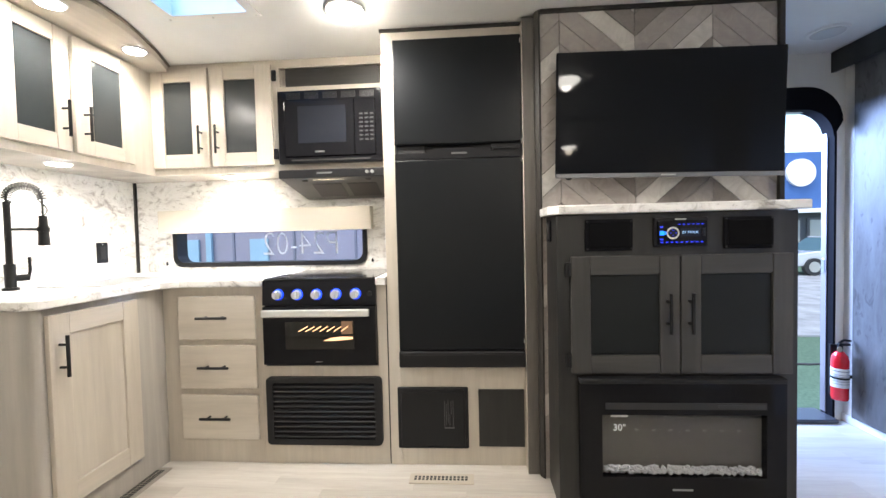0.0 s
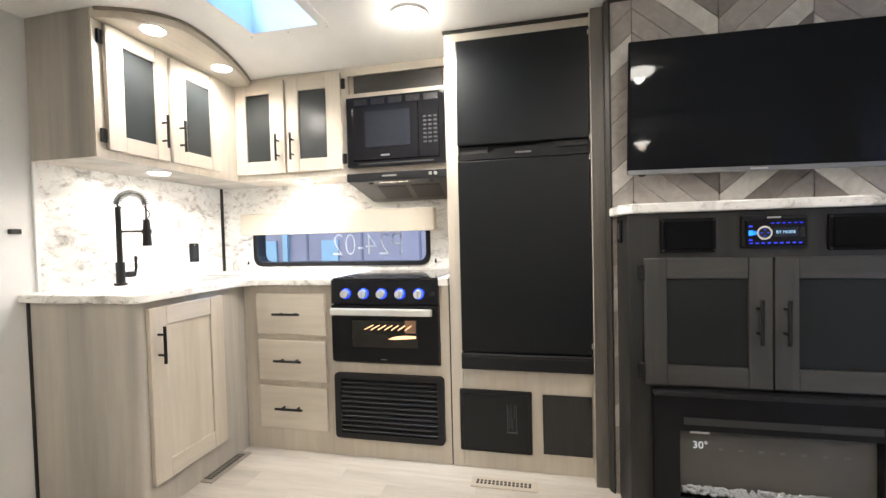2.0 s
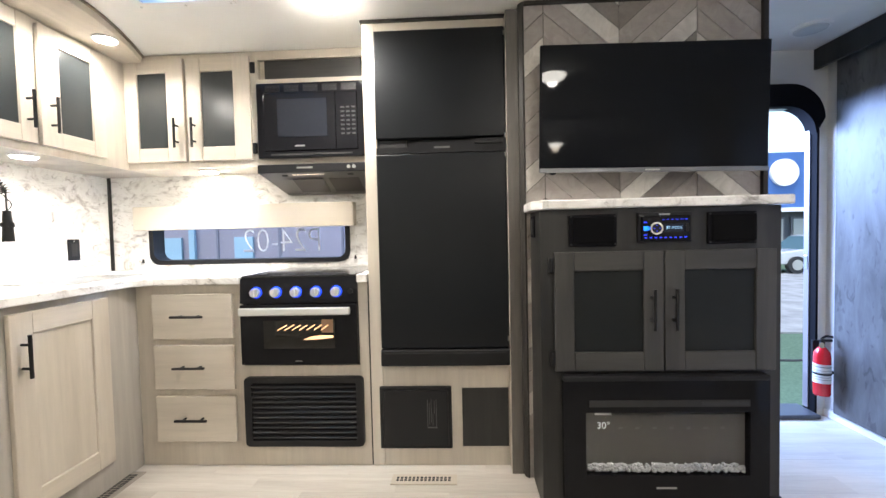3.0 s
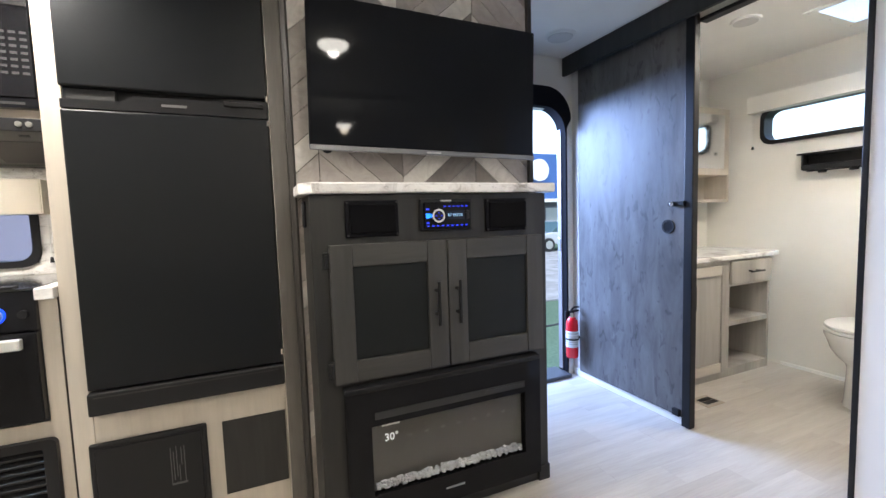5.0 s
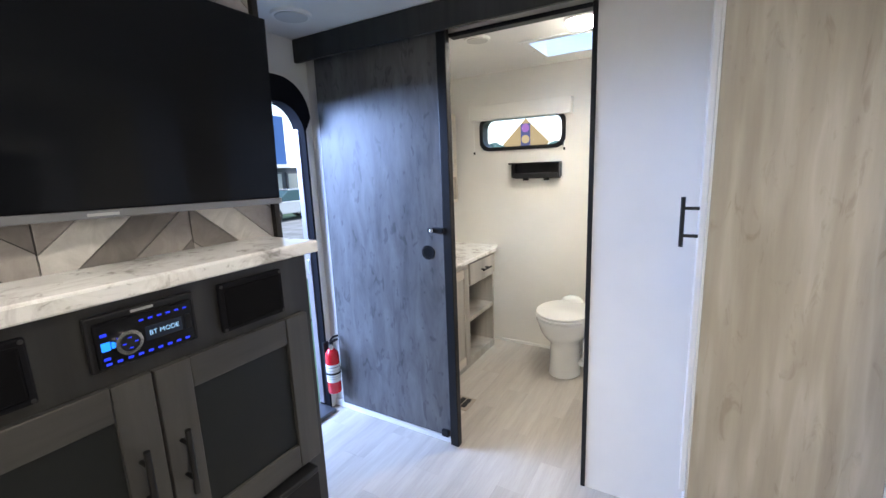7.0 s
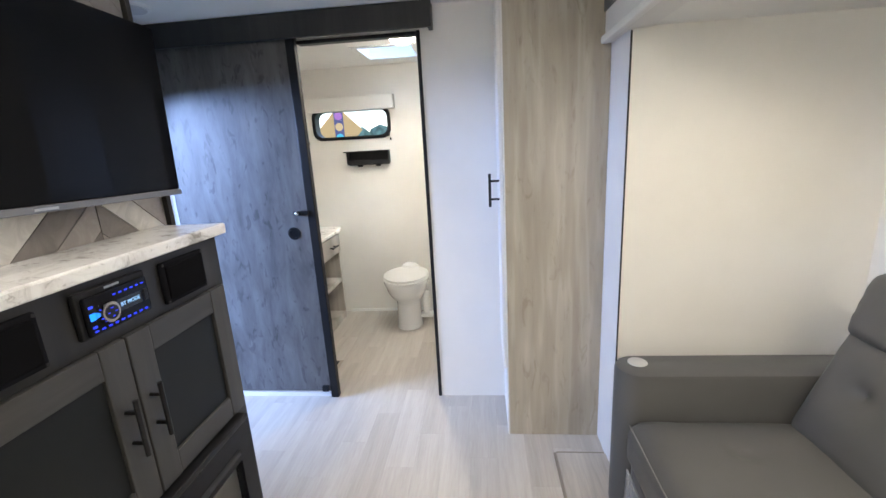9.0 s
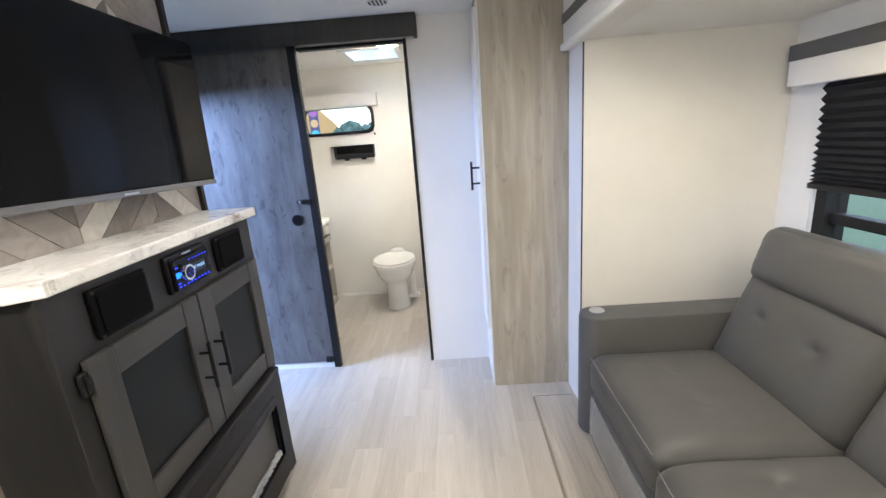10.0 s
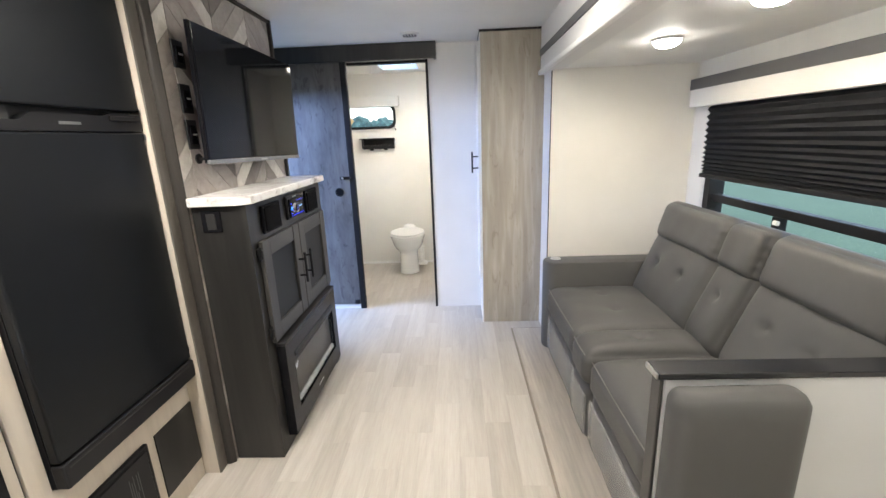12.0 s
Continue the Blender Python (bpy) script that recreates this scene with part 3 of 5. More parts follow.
splash = thing("splashback", (-1.99, 2.54, CT), "white marble-look wall panels behind the worktop", "splashback")
hole = (KX0 - 0.008, KX1 + 0.008, KZ0 - 0.008, KZ1 + 0.008)
part("panel", B().box(-1.995, hole[0], 2.543, 2.549, CT, 1.44).box(hole[1], -0.347, 2.543, 2.549, CT, 1.44).box(hole[0], hole[1], 2.543, 2.549, CT, hole[2]).box(hole[0], hole[1], 2.543, 2.549, hole[3], 1.44), SPLASH, splash)
part("panel", B().box(-1.999, -1.993, 1.46, 2.543, CT, 1.44), SPLASH, splash)
part("corner_strip", B().box(-1.998, -1.980, 2.528, 2.543, CT, 1.44, 0.003), TRIM_DARK, splash, "dark corner strip")
part("edge_strip", B().box(-1.999, -1.988, 1.452, 1.466, CT, 1.44, 0.003), WHITE, splash, "white edge strip")


def plate(x, y, z, side, label="black double socket plate on the splashback"):
    m = facing(side, (x, y, z))
    t = thing("socket", m.translation, label, "socket")
    part("plate", B().box(-0.035, 0.035, -0.006, 0, -0.057, 0.057, 0.003).turn(m), BLACK, t)
    part("insert", B().box(-0.017, 0.017, -0.009, -0.004, -0.034, 0.034, 0.002).turn(m), RUBBER, t)
    part("screw", B().cyl((0, -0.0065, 0.046), (0, -0.0075, 0.046), 0.003, seg=8).turn(m), STEEL, t)


plate(-1.993, 2.29, 1.027, "+x")


def faucet(x, y):
    t = thing("kitchen_faucet", (x, y, CT), "matt black spring-neck kitchen tap on the worktop", "tap")
    part("base", B().cyl((x, y, CT), (x, y, CT + 0.012), 0.027).cyl((x, y, CT + 0.012), (x, y, CT + 0.11), 0.019), BLACK_METAL, t, smooth=True)
    part("stem", B().cyl((x, y, CT + 0.11), (x, y, CT + 0.37), 0.012), BLACK_METAL, t, smooth=True)
    d = Vector((0.55, 0.83, 0)).normalized()
    arc = [Vector((x, y, CT + 0.36))]
    r = 0.055
    for a in range(0, 181, 6):
        arc.append(Vector((x, y, CT + 0.384)) + d * (r - r * math.cos(radians(a))) + Vector((0, 0, r * math.sin(radians(a)))))
    arc.append(arc[-1] - Vector((0, 0, 0.07)))
    part("hose", B().tube(arc, 0.0042, 8), RUBBER, t, smooth=True)
    coil = []
    steps = 20 * 12
    for i in range(steps + 1):
        f = i / steps * (len(arc) - 1)
        k = min(int(f), len(arc) - 2)
        p = arc[k].lerp(arc[k + 1], f - k)
        tan = (arc[k + 1] - arc[k]).normalized()
        s = d.cross(Vector((0, 0, 1)))
        u = tan.cross(s)
        ang = i / 12 * 2 * math.pi
        coil.append(p + 0.0150 * (math.cos(ang) * s + math.sin(ang) * u))
    part("spring", B().tube(coil, 0.0024, 6), BLACK_METAL, t, smooth=True)
    tip = arc[-1]
    part("spray_head", B().cyl(tip, tip - Vector((0, 0, 0.05)), 0.014, 0.017).cyl(tip - Vector((0, 0, 0.05)), tip - Vector((0, 0, 0.13)), 0.017, 0.021), BLACK_METAL, t, smooth=True)
    part("holder_arm", B().cyl((x, y, CT + 0.255), Vector((x, y, CT + 0.255)) + d * (2 * r), 0.006, seg=10).cyl(Vector((x, y, CT + 0.245)) + d * 2 * r, Vector((x, y, CT + 0.265)) + d * 2 * r, 0.022), BLACK_METAL, t, smooth=True)
    lev = Vector((x, y, CT + 0.05))
    part("lever", B().cyl(lev, lev + Vector((0.02, 0.055, 0)), 0.014).tube([lev + Vector((0.02, 0.055, 0)), lev + Vector((0.022, 0.062, 0.03)), lev + Vector((0.016, 0.066, 0.085))], 0.006), BLACK_METAL, t, smooth=True)


faucet(-1.868, 1.712)
sink = thing("kitchen_sink", (-1.72, 1.99, CT), "dark rim of a sink set into the worktop", "sink")
part("rim", B().ring(round_rect(-1.86, -1.50, 1.78, 2.22, 0.05), round_rect(-1.84, -1.52, 1.80, 2.20, 0.04), "z", CT + 0.0005, CT + 0.004), STEEL, sink)
part("basin", B().prism(round_rect(-1.838, -1.522, 1.802, 2.198, 0.04), "z", CT + 0.0004, CT + 0.0012), mat("basin_dark", (0.22, 0.22, 0.21), 0.3), sink, "dark basin")

# range
rng = thing("gas_range", (-0.67, FY, 0.47), "black built-in gas range with blue-lit knobs", "oven")
part("body", B().box(-0.940, -0.398, FY + 0.001, 2.50, 0.474, 0.885), BLACK, rng)
part("control_panel", B().prism([(FY - 0.022, 0.768), (FY + 0.002, 0.768), (FY + 0.002, 0.884), (FY - 0.012, 0.884)], "x", -0.942, -0.396), GLASS_BLACK, rng)
dr = part("oven_door", B().box(-0.940, -0.398, FY - 0.030, FY, 0.486, 0.762, 0.004), GLASS_BLACK, rng, "black glass oven door")
part("door_window", B().box(-0.830, -0.500, FY - 0.0315, FY - 0.029, 0.560, 0.690), mat("oven_window", (0.01, 0.009, 0.008), 0.05), dr)
part("handle", B().box(-0.930, -0.420, FY - 0.068, FY - 0.048, 0.718, 0.752, 0.006).box(-0.920, -0.892, FY - 0.050, FY - 0.028, 0.724, 0.746).box(-0.458, -0.43, FY - 0.050, FY - 0.028, 0.724, 0.746), SATIN, dr, "brushed steel handle bar")
text_mesh("-----", 0.02, facing("-y", (-0.67, FY - 0.0316, 0.503)), STEEL, dr, "badge")
for k in range(5):
    x = -0.864 + k * 0.0930
    kn = part("knob", B().cyl((x, FY - 0.018, 0.818), (x, FY - 0.044, 0.818), 0.0222, 0.0195, 24).box(x - 0.004, x + 0.004, FY - 0.051, FY - 0.043, 0.801, 0.835, 0.002), SATIN, rng, "silver control knob", smooth=True)
    part("light_ring", B().cyl((x, FY - 0.0165, 0.818), (x, FY - 0.0225, 0.818), 0.0268, 0.026, 28), KNOB_GLOW, kn, "blue light ring", smooth=True)
part("ignition_knob", B().cyl((-0.425, FY - 0.018, 0.818), (-0.425, FY - 0.030, 0.818), 0.012), BLACK, rng, smooth=True)
part("cooktop_cover", B().box(-0.938, -0.400, 2.020, 2.50, 0.886, 0.893, 0.002), mat("cooktop_glass", (0.05, 0.05, 0.05), 0.10, 0.7), rng, "dark glass cooktop cover")
for x in (-0.86, -0.48):
    part("hinge", B().box(x - 0.02, x + 0.02, 2.05, 2.09, 0.893, 0.898, 0.002), BLACK, rng)
# light on the racks behind the glass, put in as emission on the bars
oven_glow = glow("oven_amber_glow", (1.0, 0.55, 0.28), 0.5)
for k in range(7):
    part("rack_bar", B().tube([(-0.72 + k * 0.032, FY - 0.0322, 0.668), (-0.765 + k * 0.034, FY - 0.0322, 0.645)], 0.0022, 6), oven_glow, dr, "oven rack bar with its lit look added as glow")

# amber and brown highlights on the glass, drawn as thin glowing shapes
part("amber_highlight", B().prism([(-0.648, 0.600), (-0.610, 0.614), (-0.560, 0.620), (-0.507, 0.618), (-0.507, 0.608), (-0.560, 0.603), (-0.610, 0.600)], "y", FY - 0.0325, FY - 0.0312), oven_glow, dr, "amber highlight on the oven glass, drawn as a glowing shape")
part("brown_highlight", B().box(-0.560, -0.507, FY - 0.0323, FY - 0.0312, 0.632, 0.692), glow("oven_brown_glow", (0.10, 0.055, 0.03), 0.35), dr, "dim brown lit patch on the oven glass, drawn as a glowing shape")

# ---- kitchen: wall units ----
UY, UX, UZ = 2.285, -1.66, 1.44
m_up = facing("-y", (0, UY, 0))
m_left = facing("+x", (UX, 0, 0))
wall_cab = thing("wall_cabinet", (-1.35, UY, UZ), "greige wall cabinet with two smoked-panel doors", "cabinet")
part("body", B().box(UX + 0.0, -0.962, UY, 2.542, UZ, H - 0.002), ASH, wall_cab)
shaker(wall_cab, m_up, -1.650, -1.334, 1.475, 2.003, ASH, ASH_X, SMOKED, (-1.372, 1.615, 0.15), None, 0.072, panel_label="dark smoked panel", left=0.068, right=0.092)
shaker(wall_cab, m_up, -1.318, -0.984, 1.475, 2.003, ASH, ASH_X, SMOKED, (-1.280, 1.615, 0.15), -0.972, 0.072, panel_label="dark smoked panel", left=0.074, right=0.088)
side_cab = thing("wall_cabinet", (-1.83, 1.9, UZ), "greige wall cabinet over the sink with smoked-panel doors", "cabinet")
part("body", B().box(-1.992, UX, 1.452, 2.542, UZ, H - 0.002), GREYWOOD, side_cab, "streaky grey wood body")
part("face", B().box(UX + 0.0005, UX + 0.006, 1.454, UY - 0.002, UZ, H - 0.004), ASH, side_cab)
m_left2 = facing("+x", (UX + 0.007, 0, 0))
shaker(side_cab, m_left2, 1.494, 1.786, 1.474, 1.982, ASH, ASH_Y, SMOKED, (1.748, 1.605, 0.15), 1.480, 0.066, panel_label="dark smoked panel", left=0.074, right=0.064)
shaker(side_cab, m_left2, 1.806, 2.122, 1.474, 1.972, ASH, ASH_Y, SMOKED, (1.848, 1.605, 0.15), None, 0.068, panel_label="dark smoked panel", left=0.088, right=0.064)

crescent = [(UX + 0.005, 1.455)]
for k in range(33):
    f = k / 32
    crescent.append((-1.64 + 0.245 * (1 - (1 - min(f / 0.3, 1)) ** 3) - 0.16 * max(0, (f - 0.3) / 0.7) ** 1.6, 1.455 + f * (UY - 1.46)))
crescent.append((UX + 0.005, UY - 0.004))
soffit = thing("curved_soffit", (UX, 1.46, 1.995), "curved greige wooden soffit under the ceiling", "soffit")
part("board", B().prism(crescent, "z", 1.988, H - 0.001, 0.003), ASH_Y, soffit, smooth=True)
part("edging", B().tube([(x + 0.003, y, H - 0.006) for x, y in crescent[1:-1]], 0.007, 8), wood("soffit_edge", (0.16, 0.13, 0.10), (0.30, 0.25, 0.20), "y"), soffit, "thin brown edging", smooth=True)


def puck(x, y, z, r=0.045, group="cabinet lamps", label="small round lamp under a cabinet, switched on"):
    t = thing("puck_lamp", (x, y, z), label, "lamp", group)
    part("ring", B().cyl((x, y, z), (x, y, z - 0.006), r * 1.15, r * 1.1, 24), WHITE, t, smooth=True)
    part("lens", B().cyl((x, y, z - 0.004), (x, y, z - 0.009), r, r * 0.92, 24), LENS, t, smooth=True)


puck(-1.500, 1.590, 1.987)
puck(-1.510, 2.000, 1.987)
puck(-1.760, 1.842, UZ - 0.0005)
puck(-1.288, 2.392, UZ - 0.0005)

micro_cab = thing("microwave_cabinet", (-0.65, UY, UZ), "greige wall cabinet framing the microwave", "cabinet")
part("body", B().box(-0.961, -0.347, UY + 0.03, 2.542, UZ, H - 0.002), ASH, micro_cab)
part("frame", B().box(-0.961, -0.947, UY, UY + 0.03, UZ, H - 0.002).box(-0.395, -0.347, UY, UY + 0.03, UZ, H - 0.002).box(-0.947, -0.395, UY, UY + 0.03, 1.985, H - 0.002).box(-0.947, -0.395, UY, UY + 0.03, 1.850, 1.885).box(-0.947, -0.395, UY, UY + 0.03, UZ, 1.482), ASH_X, micro_cab)
part("cubby_panel", B().box(-0.914, -0.412, UY + 0.006, UY + 0.0295, 1.886, 1.981), CHAR_X, micro_cab, "dark wood inset panel")

mw = thing("microwave", (-0.67, UY, 1.465), "black built-in microwave with keypad", "microwave")
part("trim_kit", B().ring(round_rect(-0.946, -0.396, 1.476, 1.853, 0.004, 2), round_rect(-0.912, -0.428, 1.510, 1.800, 0.004, 2), "y", UY - 0.028, UY - 0.001), GLASS_BLACK, mw)
for k in range(5):
    x = -0.90 + k * 0.098
    part("vent_slot", B().box(x, x + 0.075, UY - 0.030, UY - 0.027, 1.810, 1.842).box(x + 0.004, x + 0.071, UY - 0.031, UY - 0.029, 1.818, 1.821).box(x + 0.004, x + 0.071, UY - 0.031, UY - 0.029, 1.830, 1.833), BLACK, mw)
part("lower_slot", B().box(-0.88, -0.46, UY - 0.030, UY - 0.027, 1.488, 1.496), RUBBER, mw)
part("door", B().box(-0.911, -0.540, UY - 0.034, UY + 0.02, 1.511, 1.799, 0.003), GLASS_BLACK, mw, "black glass door")
part("window", B().box(-0.838, -0.582, UY - 0.0365, UY - 0.033, 1.578, 1.770, 0.001), mat("microwave_mesh", (0.016, 0.018, 0.024), 0.05, spec=0.45), mw, "grey mesh window")
kp = part("keypad", B().box(-0.538, -0.429, UY - 0.034, UY + 0.02, 1.511, 1.799, 0.003), GLASS_BLACK, mw)
for r in range(7):
    for c in range(3):
        x, z = -0.512 + c * 0.028, 1.585 + r * 0.022
        part("key", B().box(x, x + 0.018, UY - 0.0355, UY - 0.033, z, z + 0.008), mat("key_grey", (0.014, 0.014, 0.016), 0.6) if (r, c) == (0, 0) else bpy.data.materials["key_grey"], kp)
part("badge", B().box(-0.75, -0.70, UY - 0.0352, UY - 0.033, 1.530, 1.538), STEEL, mw)

hood = thing("range_hood", (-0.67, UY, 1.30), "black sloping range hood with a lit strip", "hood")
part("front", B().box(-0.944, -0.350, 2.235, UY + 0.02, 1.396, UZ - 0.001, 0.003), BLACK, hood)
pan = B().prism([(2.245, 1.395), (2.53, 1.395), (2.53, 1.308), (2.47, 1.308)], "x", -0.940, -0.352)
for v in pan.bm.verts:
    if v.co.z < 1.35 and v.co.x < -0.6:
        v.co.x += 0.055
HOODPAN = mat("hood_underside", (0.12, 0.115, 0.11), 0.36, 0.6)
part("underside", pan, HOODPAN, hood, "dark sloping metal underside")
# dark smudge on the underside, made with two added thin plates
for fx0, fx1 in ((-0.79, -0.63), (-0.60, -0.44)):
    part("underside_smudge", B().prism([(2.300, 1.3720), (2.440, 1.3185), (2.441, 1.3160), (2.301, 1.3695)], "x", fx0, fx1), mat("smudge_dark", (0.060, 0.057, 0.054), 0.45, 0.5), hood, "thin dark plate that makes a smudge on the underside")
for cx in (-0.815, -0.475):
    part("catch", B().box(cx - 0.014, cx + 0.014, 2.262, 2.276, 1.382, 1.3935, 0.002), RUBBER, hood, "small black catch")
part("lamp_strip", B().box(-0.775, -0.605, 2.262, 2.280, 1.388, 1.3985), glow("hood_strip", (1.0, 0.86, 0.62), 3.0), hood, "glowing lamp strip")
part("badge", B().box(-0.74, -0.66, 2.233, 2.236, 1.416, 1.424), STEEL, hood)
for x in (-0.475, -0.448):
    part("button", B().cyl((x, 2.236, 1.419), (x, 2.229, 1.419), 0.009, seg=16), STEEL, hood, smooth=True)

# ---- fridge column ----
col = thing("fridge_cabinet", (0, FY, 0), "greige wood surround of the fridge with panels below", "cabinet")
part("side_panel", B().box(-0.345, -0.290, FY - 0.004, 2.54, 0, H - 0.014, 0.002), ASH, col)
part("side_panel", B().box(0.2895, 0.3400, 1.966, 2.54, 0, H - 0.014, 0.002), ASH, col)
part("top_rail", B().box(-0.290, 0.289, FY, 2.54, 1.965, H - 0.014), ASH_X, col)
part("lower_front", B().box(-0.290, 0.289, FY, 2.54, 0, 0.473), ASH, col)
part("top_trim", B().box(-0.350, 0.3400, 2.016, 2.54, H - 0.013, H - 0.001, 0.002), TRIM_DARK, col, "dark ceiling trim")
# thin sheet that makes the right side panel's front darker than its side
part("taupe_face", B().box(0.2897, 0.3400, 1.9585, 1.9655, 0, H - 0.014, 0.001), TRIM_GREY, col, "taupe front of the side panel")
hatch = part("hatch", B().box(-0.307, 0.024, FY - 0.018, FY - 0.001, 0.085, 0.374, 0.006).box(-0.291, 0.008, FY - 0.022, FY - 0.017, 0.101, 0.358, 0.004), BLACK, col, "black plastic access hatch")
scuff = B().box(-0.088, -0.042, FY - 0.0226, FY - 0.0215, 0.183, 0.190)
for k, (dx, z0, z1) in enumerate(((0, 0.19, 0.315), (0.008, 0.20, 0.30), (0.017, 0.21, 0.318), (0.024, 0.195, 0.25), (0.031, 0.25, 0.312), (0.040, 0.19, 0.316))):
    scuff.box(-0.088 + dx, -0.0855 + dx, FY - 0.0226, FY - 0.0215, z0, z1)
part("sticker", scuff, mat("sticker_film", (0.07, 0.072, 0.075), 0.4), hatch, "scuffed clear film label")
part("kick_panel", B().box(0.072, 0.283, FY - 0.006, FY - 0.001, 0.092, 0.362), CHARWOOD, col, "dark wood-look panel")

fr = thing("refrigerator", (0.01, 1.99, 0.475), "black two-door fridge freezer", "refrigerator")
part("body", B().box(-0.284, 0.286, FY - 0.012, 2.50, 0.476, 1.963), BLACK, fr)
part("freezer_door", B().box(-0.286, 0.2875, 1.985, FY - 0.014, 1.492, 1.963, 0.006), FRIDGE, fr)
main_door = part("fridge_door", B().box(-0.286, 0.2875, 1.985, FY - 0.014, 0.558, 1.425, 0.006), FRIDGE, fr)
part("control_strip", B().prism([(-0.284, 1.428), (0.287, 1.428), (0.287, 1.484), (0.16, 1.484), (0.125, 1.474), (-0.10, 1.474), (-0.135, 1.454), (-0.284, 1.454)], "y", 1.986, FY - 0.014), BLACK, fr, "black handle strip between the doors")
part("grip_recess", B().box(-0.270, -0.150, 1.995, FY - 0.014, 1.456, 1.486), RUBBER, fr)
part("grip", B().box(0.15, 0.272, 1.978, 1.990, 1.460, 1.476, 0.003), BLACK_METAL, fr)
part("badge", B().box(-0.028, 0.042, 1.9845, 1.987, 1.446, 1.454), mat("dull_badge", (0.22, 0.22, 0.22), 0.4, 0.6), fr, "small silver badge")
part("plinth", B().box(-0.288, 0.288, 1.978, FY - 0.012, 0.478, 0.552, 0.006), BLACK, fr, "black vented plinth")
part("plinth_groove", B().box(-0.270, 0.270, 1.9768, 1.9785, 0.535, 0.539), RUBBER, fr)
for z in (1.492, 1.41, 0.60, 1.93):
    part("door_hinge", B().cyl((0.283, 1.981, z - 0.010), (0.283, 1.981, z + 0.010), 0.004, seg=10), CHROME, fr, "chrome hinge pin")

# ---- television wall and console ----
WY = 1.93
tv_wall = setting("wall_television", B().box(0.3615, 1.345, WY + 0.008, 2.549, 0, H), TRIM_DARK, "wall of grey and white chevron wood planks")
for outline in ([(0.3405, 1.950), (0.343, 1.942), (0.355, WY - 0.004), (0.361, WY - 0.004), (0.361, 2.05), (0.3405, 2.05)], [(1.328, WY - 0.016), (1.347, WY - 0.016), (1.347, WY + 0.05), (1.328, WY + 0.05)]):
    tagged(part("trim_upright", B().prism(outline, "z", 0, H - 0.001, 0.001), TRIM_DARK), "dark brown upright trim at the chevron wall's edge", "trim", "chevron wall trims", "structure")
tagged(part("trim_top", B().box(0.361, 1.328, WY - 0.012, WY + 0.006, H - 0.018, H - 0.001, 0.002), TRIM_DARK), "dark brown trim along the ceiling", "trim", kind="structure")

con = thing("media_console", (0.8, 1.715, 0), "charcoal wood media console with two doors and electric fireplace", "cabinet")
CY = 1.715
m_con = facing("-y", (0, CY, 0))
part("body", B().box(0.378, 1.255, CY, WY - 0.001, 0.0, 1.148, 0.002), CHARWOOD, con)
part("leg", B().box(1.205, 1.255, CY - 0.01, CY + 0.02, 0.0, 0.06), CHARWOOD, con)
shaker(con, m_con, 0.4265, 0.8235, 0.543, 0.990, CHARFRAME, CHARFRAME_X, DARK_PANEL, (0.778, 0.776, 0.15), 0.419, 0.0715, panel_label="dark smoked panel")
shaker(con, m_con, 0.8285, 1.2255, 0.543, 0.990, CHARFRAME, CHARFRAME_X, DARK_PANEL, (0.857, 0.776, 0.15), None, 0.0715, panel_label="dark smoked panel")
slab = thing("console_top", (0.8, 1.7, 1.15), "white marble-look top of the media console", "worktop")
part("slab", B().prism([(0.350, WY - 0.006), (0.350, 1.745), (0.385, 1.692), (1.285, 1.692), (1.285, WY - 0.002)], "z", 1.150, 1.185, 0.005), MARBLE, slab)
part("edge_band", B().box(0.392, 1.278, 1.6890, 1.6915, 1.1545, 1.1805, 0.001), MARBLE, slab, "laminate edge strip")


CLOTH = painted("speaker_cloth", (0.006, 0.006, 0.007), 0.9, 0.2, 600, 0.5)
CLOTH.node_tree.nodes["Principled BSDF"].inputs["Specular IOR Level"].default_value = 0.06


def grille_box(x0, x1, group):
    t = thing("speaker", ((x0 + x1) / 2, CY, 1.01), "square black fabric speaker grille in the console", "speaker", group)
    part("frame", B().box(x0, x1, CY - 0.014, CY - 0.001, 1.010, 1.128, 0.005), DOORBLACK, t)
    part("cloth", B().box(x0 + 0.012, x1 - 0.012, CY - 0.019, CY - 0.013, 1.022, 1.116, 0.004), CLOTH, t)
    for x in (x0 + 0.007, x1 - 0.007):
        for z in (1.017, 1.121):
            part("screw", B().cyl((x, CY - 0.014, z), (x, CY - 0.016, z), 0.004, seg=8), RUBBER, t)


grille_box(0.483, 0.658, "console speakers")
grille_box(0.986, 1.161, "console speakers")

radio = thing("car_stereo", (0.83, CY, 1.02), "black car stereo with blue-lit keys and display", "stereo")
part("body", B().box(0.733, 0.928, CY - 0.016, CY - 0.001, 1.022, 1.130, 0.004), BLACK, radio)
face = part("face", B().box(0.742, 0.919, CY - 0.026, CY - 0.015, 1.028, 1.118, 0.005), GLASS_BLACK, radio)
part("dial", B().cyl((0.789, CY - 0.026, 1.072), (0.789, CY - 0.042, 1.072), 0.0255, 0.023, 28), CHROME, radio, "chrome volume dial", smooth=True)
part("dial_cap", B().cyl((0.789, CY - 0.0415, 1.072), (0.789, CY - 0.044, 1.072), 0.0165, seg=24), BLACK, radio)
for dx, dz in ((0.010, 0), (-0.010, 0), (0, 0.010), (0, -0.010)):
    part("dial_mark", B().box(0.789 + dx - 0.003, 0.789 + dx + 0.003, CY - 0.0446, CY - 0.0438, 1.072 + dz - 0.001, 1.072 + dz + 0.001), BLUE_GLOW, radio)
